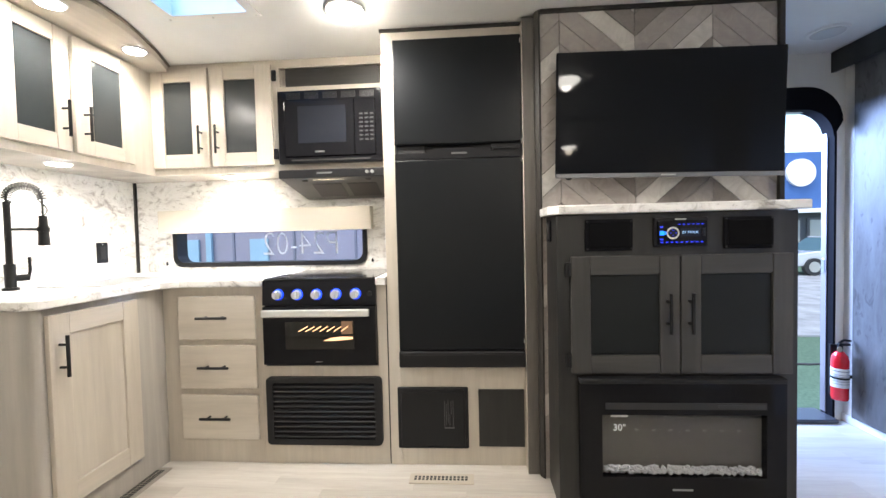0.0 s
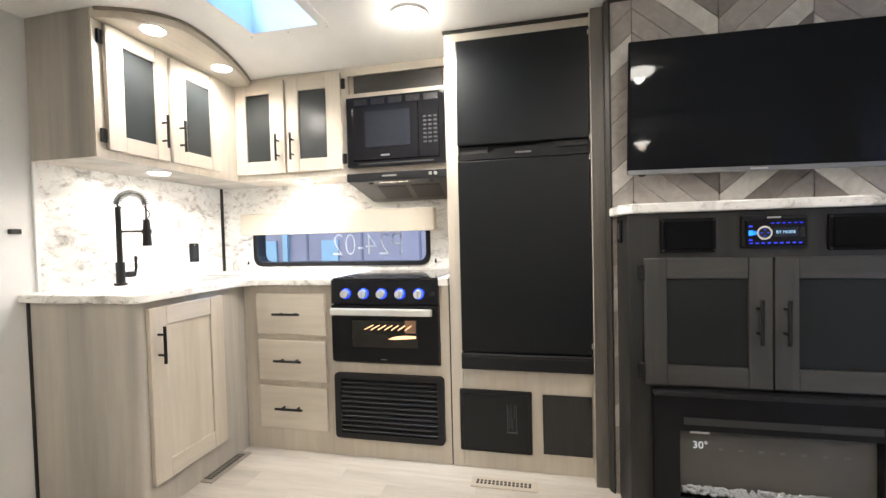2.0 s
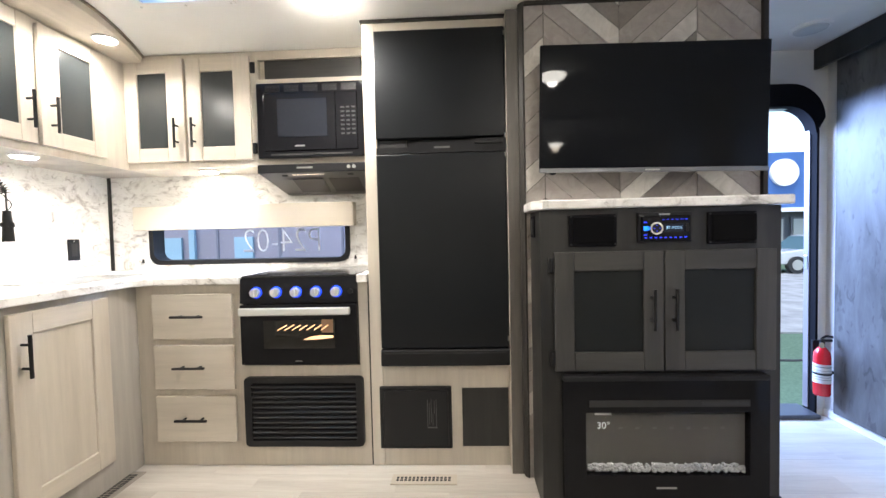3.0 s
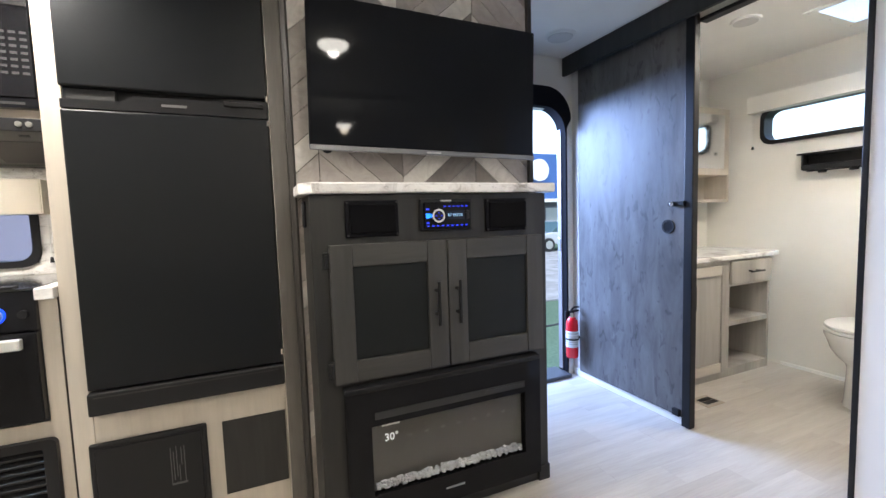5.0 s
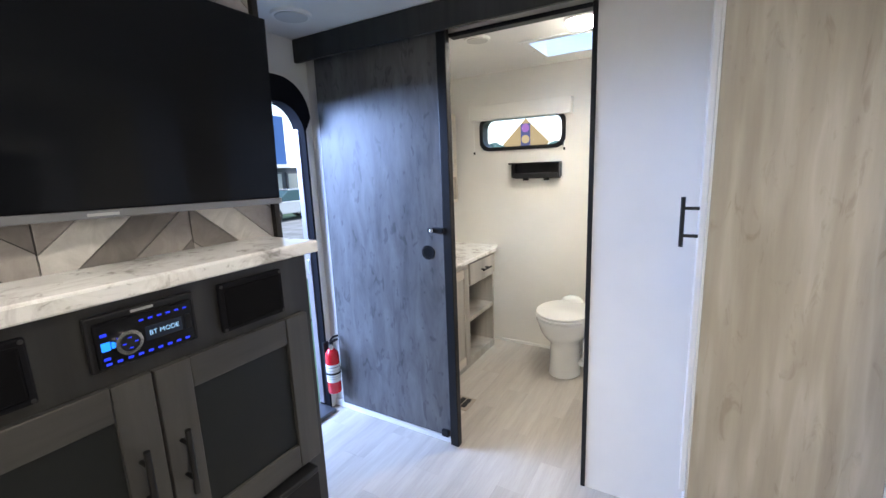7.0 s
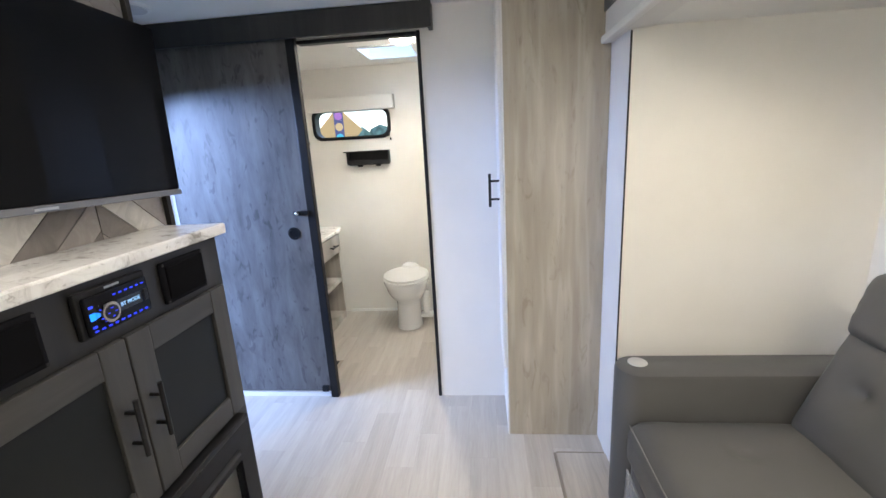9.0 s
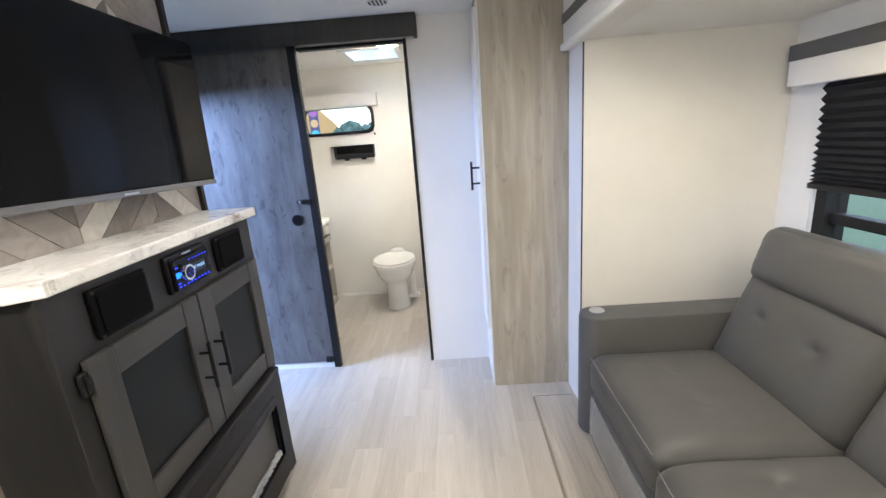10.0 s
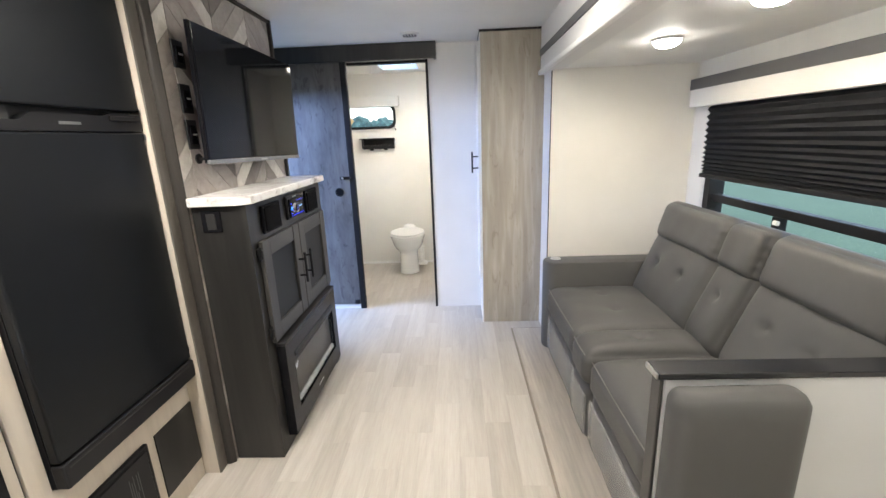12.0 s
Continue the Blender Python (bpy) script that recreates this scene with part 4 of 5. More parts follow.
part("display", B().box(0.822, 0.892, CY - 0.0275, CY - 0.025, 1.058, 1.088, 0.001), mat("lcd_dark", (0.01, 0.015, 0.03), 0.2), radio)
text_mesh("BT MODE", 0.0132, facing("-y", (0.857, CY - 0.0282, 1.073)), WHITE_GLOW, radio, "display_text")
part("blue_key", B().box(0.749, 0.763, CY - 0.028, CY - 0.025, 1.064, 1.080, 0.001), glow("key_cyan", (0.01, 0.16, 1.0), 0.8), radio, "bright blue lit key")
for k in range(9):
    part("lit_key", B().box(0.752 + k * 0.0178, 0.7605 + k * 0.0178, CY - 0.0275, CY - 0.025, 1.036, 1.040), BLUE_GLOW, radio)
for k in range(6):
    part("lit_key", B().box(0.815 + k * 0.0165, 0.8225 + k * 0.0165, CY - 0.0275, CY - 0.025, 1.102, 1.105), BLUE_GLOW, radio)
for z in (1.046, 1.092):
    part("lit_key", B().box(0.750, 0.760, CY - 0.0275, CY - 0.025, z, z + 0.005), BLUE_GLOW, radio)
part("brand_bar", B().box(0.808, 0.848, CY - 0.0172, CY - 0.0155, 1.1205, 1.1255), STEEL, radio)
part("usb_cover", B().box(0.899, 0.911, CY - 0.029, CY - 0.025, 1.058, 1.088, 0.002), BLACK_METAL, radio)

fire = thing("electric_fireplace", (0.81, 1.66, 0.05), "black electric fireplace with glass front and crystal ember bed", "fireplace")
FYY = 1.674
part("case", B().ring([(0.452, 0.062), (1.190, 0.062), (1.190, 0.526), (0.452, 0.526)], [(0.530, 0.160), (1.121, 0.160), (1.121, 0.396), (0.530, 0.396)], "y", FYY, CY - 0.001), GLASS_BLACK, fire)
part("top_ledge", B().box(0.450, 1.192, FYY - 0.002, CY - 0.001, 0.512, 0.531, 0.004), BLACK, fire)
part("air_slot", B().box(0.542, 1.118, FYY - 0.003, FYY + 0.002, 0.418, 0.442), RUBBER, fire, "dark air outlet slot")
part("slot_grille", B().box(0.948, 1.112, FYY - 0.0045, FYY - 0.001, 0.424, 0.436), mat("grille_grey", (0.02, 0.02, 0.022), 0.5), fire)
part("hearth_back", B().box(0.532, 1.119, CY - 0.012, CY - 0.002, 0.160, 0.396), mat("fire_screen", (0.065, 0.062, 0.057), 0.35), fire, "grey frosted flame screen")
for k in range(7):
    x = 0.66 + k * 0.062
    part("touch_mark", B().box(x, x + 0.014, CY - 0.0135, CY - 0.0115, 0.322, 0.328), mat("mark_grey", (0.10, 0.10, 0.095), 0.5) if k == 0 else bpy.data.materials["mark_grey"], fire)
text_mesh("30°", 0.036, facing("-y", (0.602, CY - 0.014, 0.335)), glow("reading_white", (0.8, 0.85, 0.9), 0.05), fire, "temperature_display", "white lit temperature reading")
part("badge", B().box(0.57, 0.632, CY - 0.0135, CY - 0.0115, 0.376, 0.383), STEEL, fire)
part("badge", B().box(0.785, 0.858, FYY - 0.0015, FYY + 0.001, 0.110, 0.1165), mat("fire_badge", (0.3, 0.3, 0.3), 0.4, 0.5), fire)
crystal = mat("crystal", (0.88, 0.90, 0.93), 0.05, coat=1.0)
crystal.node_tree.nodes["Principled BSDF"].inputs["Transmission Weight"].default_value = 0.65
rnd = random.Random(5)
bed = B()
for k in range(420):
    s = rnd.uniform(0.0045, 0.0092)
    made = bmesh.ops.create_icosphere(bed.bm, subdivisions=1, radius=s, matrix=pose(rnd.uniform(0.543, 1.108), rnd.uniform(FYY + 0.018, CY - 0.024), 0.168 + rnd.uniform(0, 0.026), rnd.uniform(0, 90), rnd.uniform(0, 90), 0))["verts"]
tagged(part("crystals", bed, crystal, fire, "clear crystal ember bed"), kind="stuff")
fp = part("front_glass", B().box(0.531, 1.120, FYY + 0.004, FYY + 0.007, 0.161, 0.395), GLASS, fire)
fp.visible_shadow = False


def television():
    cx, cz, w, h = 0.848, 1.550, 0.880, 0.500
    t = thing("television", (cx, 1.85, cz), "large flat black television on a wall bracket", "television")
    m = pose(cx, 1.825, cz, 0.8, 1.1, -1.0)
    part("case", B().box(-w / 2, w / 2, 0.006, 0.022, -h / 2, h / 2, 0.004).box(-w * 0.32, w * 0.32, 0.02, 0.065, -h * 0.4, h * 0.2, 0.01).turn(m), DOORBLACK, t)
    part("screen", B().box(-w / 2 + 0.006, w / 2 - 0.006, 0.0, 0.008, -h / 2 + 0.016, h / 2 - 0.006, 0.001).turn(m), SCREEN, t, "glossy black screen")
    part("lower_bezel", B().box(-w / 2, w / 2, -0.002, 0.012, -h / 2 - 0.004, -h / 2 + 0.013, 0.002).turn(m), mat("bezel_grey", (0.22, 0.22, 0.23), 0.35, 0.4), t, "silver lower bezel")
    part("badge", B().box(-0.028, 0.028, -0.0035, 0.0, -h / 2 + 0.001, -h / 2 + 0.007).turn(m), STEEL, t)
    part("bracket", B().box(cx - 0.20, cx + 0.20, 1.892, WY - 0.002, cz - 0.14, cz + 0.10, 0.004).box(cx - 0.05, cx + 0.05, 1.87, 1.90, cz - 0.10, cz + 0.06), BLACK_METAL, t)


television()

# ---- sliding bathroom door ----
DXF = 2.085
barn = thing("sliding_door", (DXF, 2.1, 0), "dark grey wood barn door slid open, with black edge bar", "door")
part("leaf", B().box(DXF, DXF + 0.022, 1.745, 2.468, 0.045, 1.945, 0.003), BARN, barn)
part("edge_bar", B().box(DXF - 0.008, DXF + 0.030, 1.700, 1.745, 0.006, 1.945, 0.004), BLACK, barn, "black edge bar")
part("finger_pull", B().ring([(1.832 + 0.034 * math.cos(k * math.pi / 12), 0.985 + 0.034 * math.sin(k * math.pi / 12)) for k in range(24)], [(1.832 + 0.025 * math.cos(k * math.pi / 12), 0.985 + 0.025 * math.sin(k * math.pi / 12)) for k in range(24)], "x", DXF - 0.004, DXF + 0.004), BLACK_METAL, barn, "round black finger pull", smooth=True)
part("pull_recess", B().cyl((DXF - 0.0005, 1.832, 0.985), (DXF - 0.002, 1.832, 0.985), 0.025, seg=24), mat("recess_grey", (0.01, 0.01, 0.012), 0.3, 0.5), barn)
part("latch", B().box(DXF - 0.022, DXF + 0.004, 1.735, 1.80, 1.082, 1.106, 0.003).cyl((DXF - 0.03, 1.80, 1.094), (DXF - 0.012, 1.80, 1.094), 0.012, seg=16), BLACK_METAL, barn, "small black latch")
part("latch_knob", B().ball((DXF - 0.03, 1.792, 1.094), 0.011), CHROME, barn, "chrome latch knob", smooth=True)
part("bottom_guide", B().box(DXF - 0.02, DXF - 0.001, 1.75, 1.79, 0.05, 0.085, 0.004), BLACK, barn)
track = thing("door_track_cover", (2.06, 1.8, 1.93), "dark grey wood pelmet above the sliding door", "pelmet")
part("board", B().box(2.030, 2.052, 1.036, 2.548, 1.918, H - 0.002, 0.003), CHARWOOD, track)
part("end_cap", B().box(2.052, PX - 0.001, 1.036, 1.056, 1.918, H - 0.002, 0.002), CHARWOOD, track)

# ---- wardrobe ----
ward = thing("wardrobe", (1.95, 0.53, 0), "tall weathered oak wardrobe with white side door", "wardrobe")
part("body", B().box(1.780, PX - 0.001, 0.319, 0.735, 0, H - 0.014, 0.002), OAK, ward)
part("top_trim", B().box(1.774, PX - 0.001, 0.319, 0.742, H - 0.013, H - 0.001, 0.002), TRIM_DARK, ward)
part("side_face", B().box(1.782, PX - 0.001, 0.7355, 0.741, 0, H - 0.015), WALL_COOL, ward)
wd = part("side_door", B().box(1.815, 2.09, 0.7415, 0.757, 0.34, 1.97, 0.003), WALL_COOL, ward, "off-white door")
bar_handle(wd, facing("+y", (0, 0.757, 0)), -1.842, 1.192, 0.145, True, 0.042)

# ---- entry door, extinguisher ----


def arch(x0, x1, z1, r, n=8):
    pts = [(x1, 0.0)] + [(x1 - r + r * math.cos(radians(90 * k / n)), z1 - r + r * math.sin(radians(90 * k / n))) for k in range(n + 1)]
    return pts + [(x0 + r + r * math.cos(radians(90 + 90 * k / n)), z1 - r + r * math.sin(radians(90 + 90 * k / n))) for k in range(n + 1)] + [(x0, 0.0)]


entry = thing("door_entry", (1.7, 2.55, 0), "open entry doorway with rounded dark frame", "doorway", kind="structure")
part("door_frame", B().ring(arch(1.372, 2.058, 1.752, 0.17), arch(1.402, 2.046, 1.722, 0.15), "y", 2.538, 2.618, False), DOORBLACK, entry, smooth=True)
part("hood", B().ring(arch(1.345, 2.052, 1.832, 0.185)[1:-1], arch(1.420, 2.004, 1.712, 0.15)[1:-1], "y", 2.492, 2.537, False), DOORBLACK, entry, "thick dark arched hood", smooth=True)
part("inner_strip", B().box(2.040, 2.0455, 2.580, 2.617, 0.03, 1.60, 0.002), mat("jamb_alloy", (0.26, 0.235, 0.25), 0.4, 0.3), entry, "pale metal jamb strip")
part("strike_plate", B().box(2.037, 2.0405, 2.588, 2.612, 0.82, 0.90, 0.001), CHROME, entry)
part("sill", B().box(1.405, 2.044, 2.49, 2.66, 0.0, 0.022, 0.005), mat("sill_grey", (0.10, 0.105, 0.115), 0.4, 0.6), entry, "dark grey metal sill")


def extinguisher(x, y, z):
    t = thing("fire_extinguisher", (x, y, z), "red fire extinguisher with white label on a wall bracket", "extinguisher")
    prof = [(0.0, 0.0), (0.034, 0.0), (0.038, 0.008), (0.038, 0.165), (0.034, 0.185), (0.020, 0.200), (0.012, 0.205), (0.0, 0.206)]
    b = B()
    seg = 28
    rings = [[b.bm.verts.new((x + r * math.cos(2 * math.pi * k / seg), y + r * math.sin(2 * math.pi * k / seg), z + h)) for k in range(seg)] for r, h in prof[1:-1]]
    for r0, r1 in zip(rings, rings[1:]):
        for k in range(seg):
            b.bm.faces.new((r0[k], r0[(k + 1) % seg], r1[(k + 1) % seg], r1[k]))
    b.bm.faces.new(rings[0][::-1])
    b.bm.faces.new(rings[-1])
    part("cylinder", b, RED, t, smooth=True)
    lab = part("label", B().cyl((x, y, z + 0.055), (x, y, z + 0.135), 0.0388, seg=32), mat("label_white", (0.72, 0.72, 0.72), 0.4), t, "white paper label", smooth=True)
    for zz, hh in ((0.122, 0.004), (0.108, 0.002), (0.100, 0.002), (0.080, 0.002), (0.070, 0.002)):
        part("print_line", B().cyl((x, y, z + zz), (x, y, z + zz + hh), 0.0391, seg=32), mat("print_grey", (0.25, 0.25, 0.27), 0.5) if zz == 0.122 else bpy.data.materials["print_grey"], lab)
    part("valve", B().cyl((x, y, z + 0.203), (x, y, z + 0.228), 0.012).box(x - 0.012, x + 0.05, y - 0.007, y + 0.007, z + 0.226, z + 0.236, 0.002).tube([(x - 0.006, y, z + 0.238), (x + 0.02, y, z + 0.250), (x + 0.055, y, z + 0.246)], 0.005), BLACK, t)
    part("gauge", B().cyl((x - 0.012, y - 0.012, z + 0.215), (x - 0.020, y - 0.022, z + 0.215), 0.011), STEEL, t)
    part("strap", B().ring([(x + 0.041 * math.cos(k * math.pi / 12), y + 0.041 * math.sin(k * math.pi / 12)) for k in range(24)], [(x + 0.0392 * math.cos(k * math.pi / 12), y + 0.0392 * math.sin(k * math.pi / 12)) for k in range(24)], "z", z + 0.090, z + 0.098).box(x + 0.038, x + 0.06, y - 0.005, y + 0.02, z + 0.088, z + 0.100, 0.002), BLACK, t, "black bracket strap")
    part("bracket", B().box(x - 0.018, x + 0.018, y + 0.0385, y + 0.050, z + 0.01, z + 0.225), BLACK, t)
    t.scale = (1.0, 1.0, 1.28)


extinguisher(2.019, 2.460, 0.15)

# ---- ceiling fittings ----
dome_lamp(-0.45, 1.83, H, 0.074)
dome_lamp(0.64, 0.81, H, 0.085)
# the last one, at x = -0.90, is an added, unseen lamp
for x, y in ((0.81, -0.01), (0.205, -0.03), (-0.90, -0.15)):
    dome_lamp(x, y, SZ, 0.056, "slide-out ceiling lamps")
dome_lamp(2.62, 1.27, H, 0.075, label="round white bathroom ceiling lamp, switched on")


def ceiling_disc(x, y, r, label, name="ceiling_speaker", category="speaker", slots=False):
    t = thing(name, (x, y, H), label, category)
    part("rim", B().cyl((x, y, H), (x, y, H - 0.010), r, r * 0.94, 36), WHITE, t, smooth=True)
    part("grille", B().cyl((x, y, H - 0.010), (x, y, H - 0.014), r * 0.80, r * 0.78, 36), mat("grille_pale", (0.55, 0.55, 0.54), 0.6), t, smooth=True)
    if slots:
        for k in range(-2, 3):
            w = math.sqrt(max(0.0001, (r * 0.68) ** 2 - (k * 0.018) ** 2))
            part("slot", B().box(x - w, x + w, y + k * 0.018 - 0.004, y + k * 0.018 + 0.004, H - 0.0155, H - 0.0138), RUBBER, t)


ceiling_disc(1.80, 2.28, 0.085, "flush round white ceiling speaker")
ceiling_disc(1.80, 1.19, 0.062, "round white ceiling air vent with dark slots", "ceiling_vent", "vent", True)
ceiling_disc(2.60, 1.80, 0.070, "round white bathroom ceiling vent", "ceiling_vent", "vent")

# ---- floor registers ----


def register(x0, x1, y0, y1, label, color=(0.36, 0.31, 0.25), along="x"):
    t = thing("floor_register", (x0, y0, 0), label, "vent", "floor registers")
    part("plate", B().box(x0, x1, y0, y1, -0.001, 0.005, 0.002), mat("register_tan", color, 0.45), t)
    n = 14
    for k in range(n):
        for j in range(2):
            if along == "x":
                a = x0 + 0.022 + k * (x1 - x0 - 0.044) / n
                c = y0 + 0.020 + j * (y1 - y0 - 0.040) / 2
                b = B().box(a, a + 0.011, c + 0.002, c + (y1 - y0 - 0.04) / 2 - 0.003, 0.0052, 0.0062)
            else:
                a = y0 + 0.022 + k * (y1 - y0 - 0.044) / n
                c = x0 + 0.016 + j * (x1 - x0 - 0.032) / 2
                b = B().box(c + 0.002, c + (x1 - x0 - 0.032) / 2 - 0.003, a, a + 0.011, 0.0052, 0.0062)
            part("slot", b, RUBBER, t)


register(-0.242, 0.044, 1.872, 1.948, "tan metal floor register in front of the fridge", (0.44, 0.385, 0.31))
register(-1.475, -1.390, 1.690, 1.965, "tan metal floor register beside the corner cabinet", (0.30, 0.27, 0.23), "y")
register(2.385, 2.520, 1.815, 1.925, "tan metal floor register in the bathroom")

# ---- sofa ----


def cushion(x0, x1, y0, y1, z0, z1, r, puff, tufts, m=None, cuts=26, dent=0.016, pucker=0.0):
    """An upholstered cushion: rounded box with a crown and buttoned dents on its upper face."""
    b = B()
    bmesh.ops.create_cube(b.bm, size=2)
    bmesh.ops.subdivide_edges(b.bm, edges=b.bm.edges[:], cuts=cuts, use_grid_fill=True)
    hx, hy, hz = (x1 - x0) / 2, (y1 - y0) / 2, (z1 - z0) / 2
    c = Vector(((x0 + x1) / 2, (y0 + y1) / 2, (z0 + z1) / 2))
    for v in b.bm.verts:
        u = v.co.copy()
        p = Vector((u.x * hx, u.y * hy, u.z * hz))
        inner = Vector((max(-hx + r, min(hx - r, p.x)), max(-hy + r, min(hy - r, p.y)), max(-hz + r, min(hz - r, p.z))))
        d = p - inner
        if d.length > 1e-6:
            p = inner + d.normalized() * min(r, d.length)
        lift = (1 - u.x ** 4) * (1 - u.y ** 4)
        if u.z > 0:
            p.z += puff * lift * u.z
            for tx, ty in tufts:
                q = ((p.x - tx * hx) ** 2 + (p.y - ty * hy) ** 2) ** 0.5
                p.z -= (dent * math.exp(-(q / 0.020) ** 2) + dent * 0.45 * math.exp(-(q / 0.075) ** 2)) * u.z
        if pucker and abs(u.x) > 0.80:
            pull = (abs(u.x) - 0.80) / 0.20
            p.x -= math.copysign(pucker * pull * (0.4 + abs(math.sin(p.y * 70))), u.x)
            p.z -= pucker * 0.6 * pull * abs(math.sin(p.y * 70 + 0.6))
        wob = noise.noise(Vector((p.x * 9 + c.x * 5, p.y * 9, p.z * 6))) * 0.0045
        p += Vector((0, 0, wob))
        v.co = p + c
    if m is not None:
        b.turn(m)
    return b


def seam(points, parent, r=0.0022):
    return part("piping", B().tube(points, r, 6), mat("stitch_grey", (0.20, 0.19, 0.18), 0.6) if "stitch_grey" not in bpy.data.materials else bpy.data.materials["stitch_grey"], parent, "pale stitched seam", smooth=True)


FILM = mat("plastic_wrap", (0.62, 0.62, 0.60), 0.16)
FILM.node_tree.nodes["Principled BSDF"].inputs["Alpha"].default_value = 0.38
bump(FILM, noise_tex(FILM, coords(FILM, (9, 9, 22)), 1.0, 3, 0.6, 1.5), 0.8, 0.01)
sofa = thing("sofa", (0.6, 0, 0), "grey leatherette three-seat recliner sofa with tufted cushions", "sofa")
SEATS = [(0.668, 1.285, [(-0.35, 0.1), (0.35, 0.1)]), (0.430, 0.664, [(0, 0.1)]), (-0.150, 0.426, [(-0.4, 0.1), (0.4, 0.1)])]
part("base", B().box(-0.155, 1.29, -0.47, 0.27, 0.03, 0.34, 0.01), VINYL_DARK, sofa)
for k, (x0, x1, tufts) in enumerate(SEATS):
    fwd = 0.0 if k != 1 else 0.012
    s = part("seat", cushion(x0 + 0.004, x1 - 0.004, -0.22, 0.372 + fwd, 0.295, 0.454, 0.050, 0.034, tufts), VINYL, sofa, smooth=True)
    seam([(x0 + 0.03, 0.362 + fwd, 0.443), ((x0 + x1) / 2, 0.368 + fwd, 0.449), (x1 - 0.03, 0.362 + fwd, 0.443)], s)
    f = part("footrest", cushion(x0 + 0.004, x1 - 0.004, -0.13, 0.13, -0.025, 0.035, 0.022, 0.012, [], pose(0, 0.315 + fwd, 0.165, -90, 0, 0) @ Matrix.Diagonal((1, 1, 1, 1)), 10), VINYL, sofa, smooth=True)
    part("wrapping_film", cushion(x0 + 0.012, x1 - 0.012, -0.105, 0.090, 0.0, 0.010, 0.004, 0.012, [], pose(0, 0.352 + fwd, 0.150, -90, 0, 0), 14), FILM, sofa, "clear crumpled plastic wrapping", smooth=True)
    bw = [(0.672, 1.275), (0.420, 0.668), (-0.150, 0.416)][k]
    bt = [[(-0.4, -0.1), (0.4, -0.1)], [(0, -0.15)], [(-0.4, -0.1), (0.4, -0.1)]][k]
    part("backrest", cushion(bw[0] + 0.005, bw[1] - 0.005, -0.222, 0.218, -0.07, 0.062, 0.055, 0.030, bt, pose(0, -0.255, 0.610, -68, 0, 0), dent=0.02), VINYL, sofa, smooth=True)
    part("headrest", cushion(bw[0] + 0.001, bw[1] - 0.001, -0.116, 0.118, -0.075, 0.068, 0.052, 0.030, [], pose(0, -0.335, 0.856, -74, 0, 0), 34, pucker=0.0045), VINYL, sofa, smooth=True)
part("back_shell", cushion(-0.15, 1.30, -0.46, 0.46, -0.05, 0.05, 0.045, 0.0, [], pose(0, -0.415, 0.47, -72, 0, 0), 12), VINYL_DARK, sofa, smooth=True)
arm_pts = [(1.292, -0.44), (1.445, -0.44), (1.445, 0.305)] + [(1.3685 + 0.0765 * math.cos(radians(a)), 0.305 + 0.0765 * math.sin(radians(a))) for a in range(15, 180, 15)] + [(1.292, 0.305)]
arm = part("armrest", B().prism(arm_pts, "z", 0.02, 0.606, 0.016), VINYL, sofa, smooth=True)
seam([(1.300, 0.312, 0.10), (1.300, 0.314, 0.595)], arm, 0.0016)
part("cup_holder", B().cyl((1.385, 0.300, 0.604), (1.385, 0.300, 0.609), 0.034, 0.032, 28), mat("satin_steel", (0.6, 0.6, 0.6), 0.45, 0.6), arm, "chrome cup holder ring", smooth=True)

# ---- dinette seat end beside the sofa ----
part_panel = thing("dinette_partition", (-0.2, 0.2, 0), "off-white low partition with black metal top rail", "partition")
part("board", B().box(-0.222, -0.172, -0.54, 0.384, 0.0, 0.755, 0.004), painted("partition_white", (0.62, 0.63, 0.63), 0.5), part_panel)
part("end_post", B().box(-0.2215, -0.1725, 0.3845, 0.394, 0.0, 0.755, 0.003), VINYL_DARK, part_panel)
part("top_rail", B().box(-0.232, -0.162, -0.54, 0.404, 0.757, 0.774, 0.003), mat("rail_black", (0.030, 0.031, 0.035), 0.24, 0.3, 0.7), part_panel, "glossy black rail")
part("rail_cap", B().box(-0.230, -0.164, 0.404, 0.410, 0.758, 0.773, 0.002), STEEL, part_panel, "steel end cap")
bolster = thing("dinette_cushion", (-0.26, 0.2, 0.1), "grey leatherette cushioned seat end leaning on the partition", "cushion")
part("pad", cushion(-0.322, -0.226, 0.070, 0.394, 0.02, 0.756, 0.042, 0.0, [], None, 24), VINYL, bolster, smooth=True)

# ---- slide-out window, blind ----
sw = thing("window_slide", (SW[0], SY, SW[2]), "wide black-framed sliding window behind the sofa", "window", kind="structure")
part("window_frame", B().ring([(SW[0] - 0.02, SW[2] - 0.02), (SW[1] + 0.02, SW[2] - 0.02), (SW[1] + 0.02, SW[3] + 0.02), (SW[0] - 0.02, SW[3] + 0.02)],
                              [(SW[0] + 0.03, SW[2] + 0.03), (SW[1] - 0.03, SW[2] + 0.03), (SW[1] - 0.03, SW[3] - 0.03), (SW[0] + 0.03, SW[3] - 0.03)], "y", SY - 0.07, SY + 0.016), BLACK, sw)
part("rail", B().box(SW[0] + 0.03, SW[1] - 0.03, SY - 0.05, SY - 0.005, 0.958, 1.000, 0.004), BLACK, sw)
part("mullion", B().box(0.755, 0.795, SY - 0.048, SY - 0.003, SW[2] + 0.03, 0.958, 0.004), BLACK, sw)
part("latch", B().box(0.74, 0.77, SY - 0.003, SY + 0.012, 0.925, 0.945, 0.003), WHITE, sw)
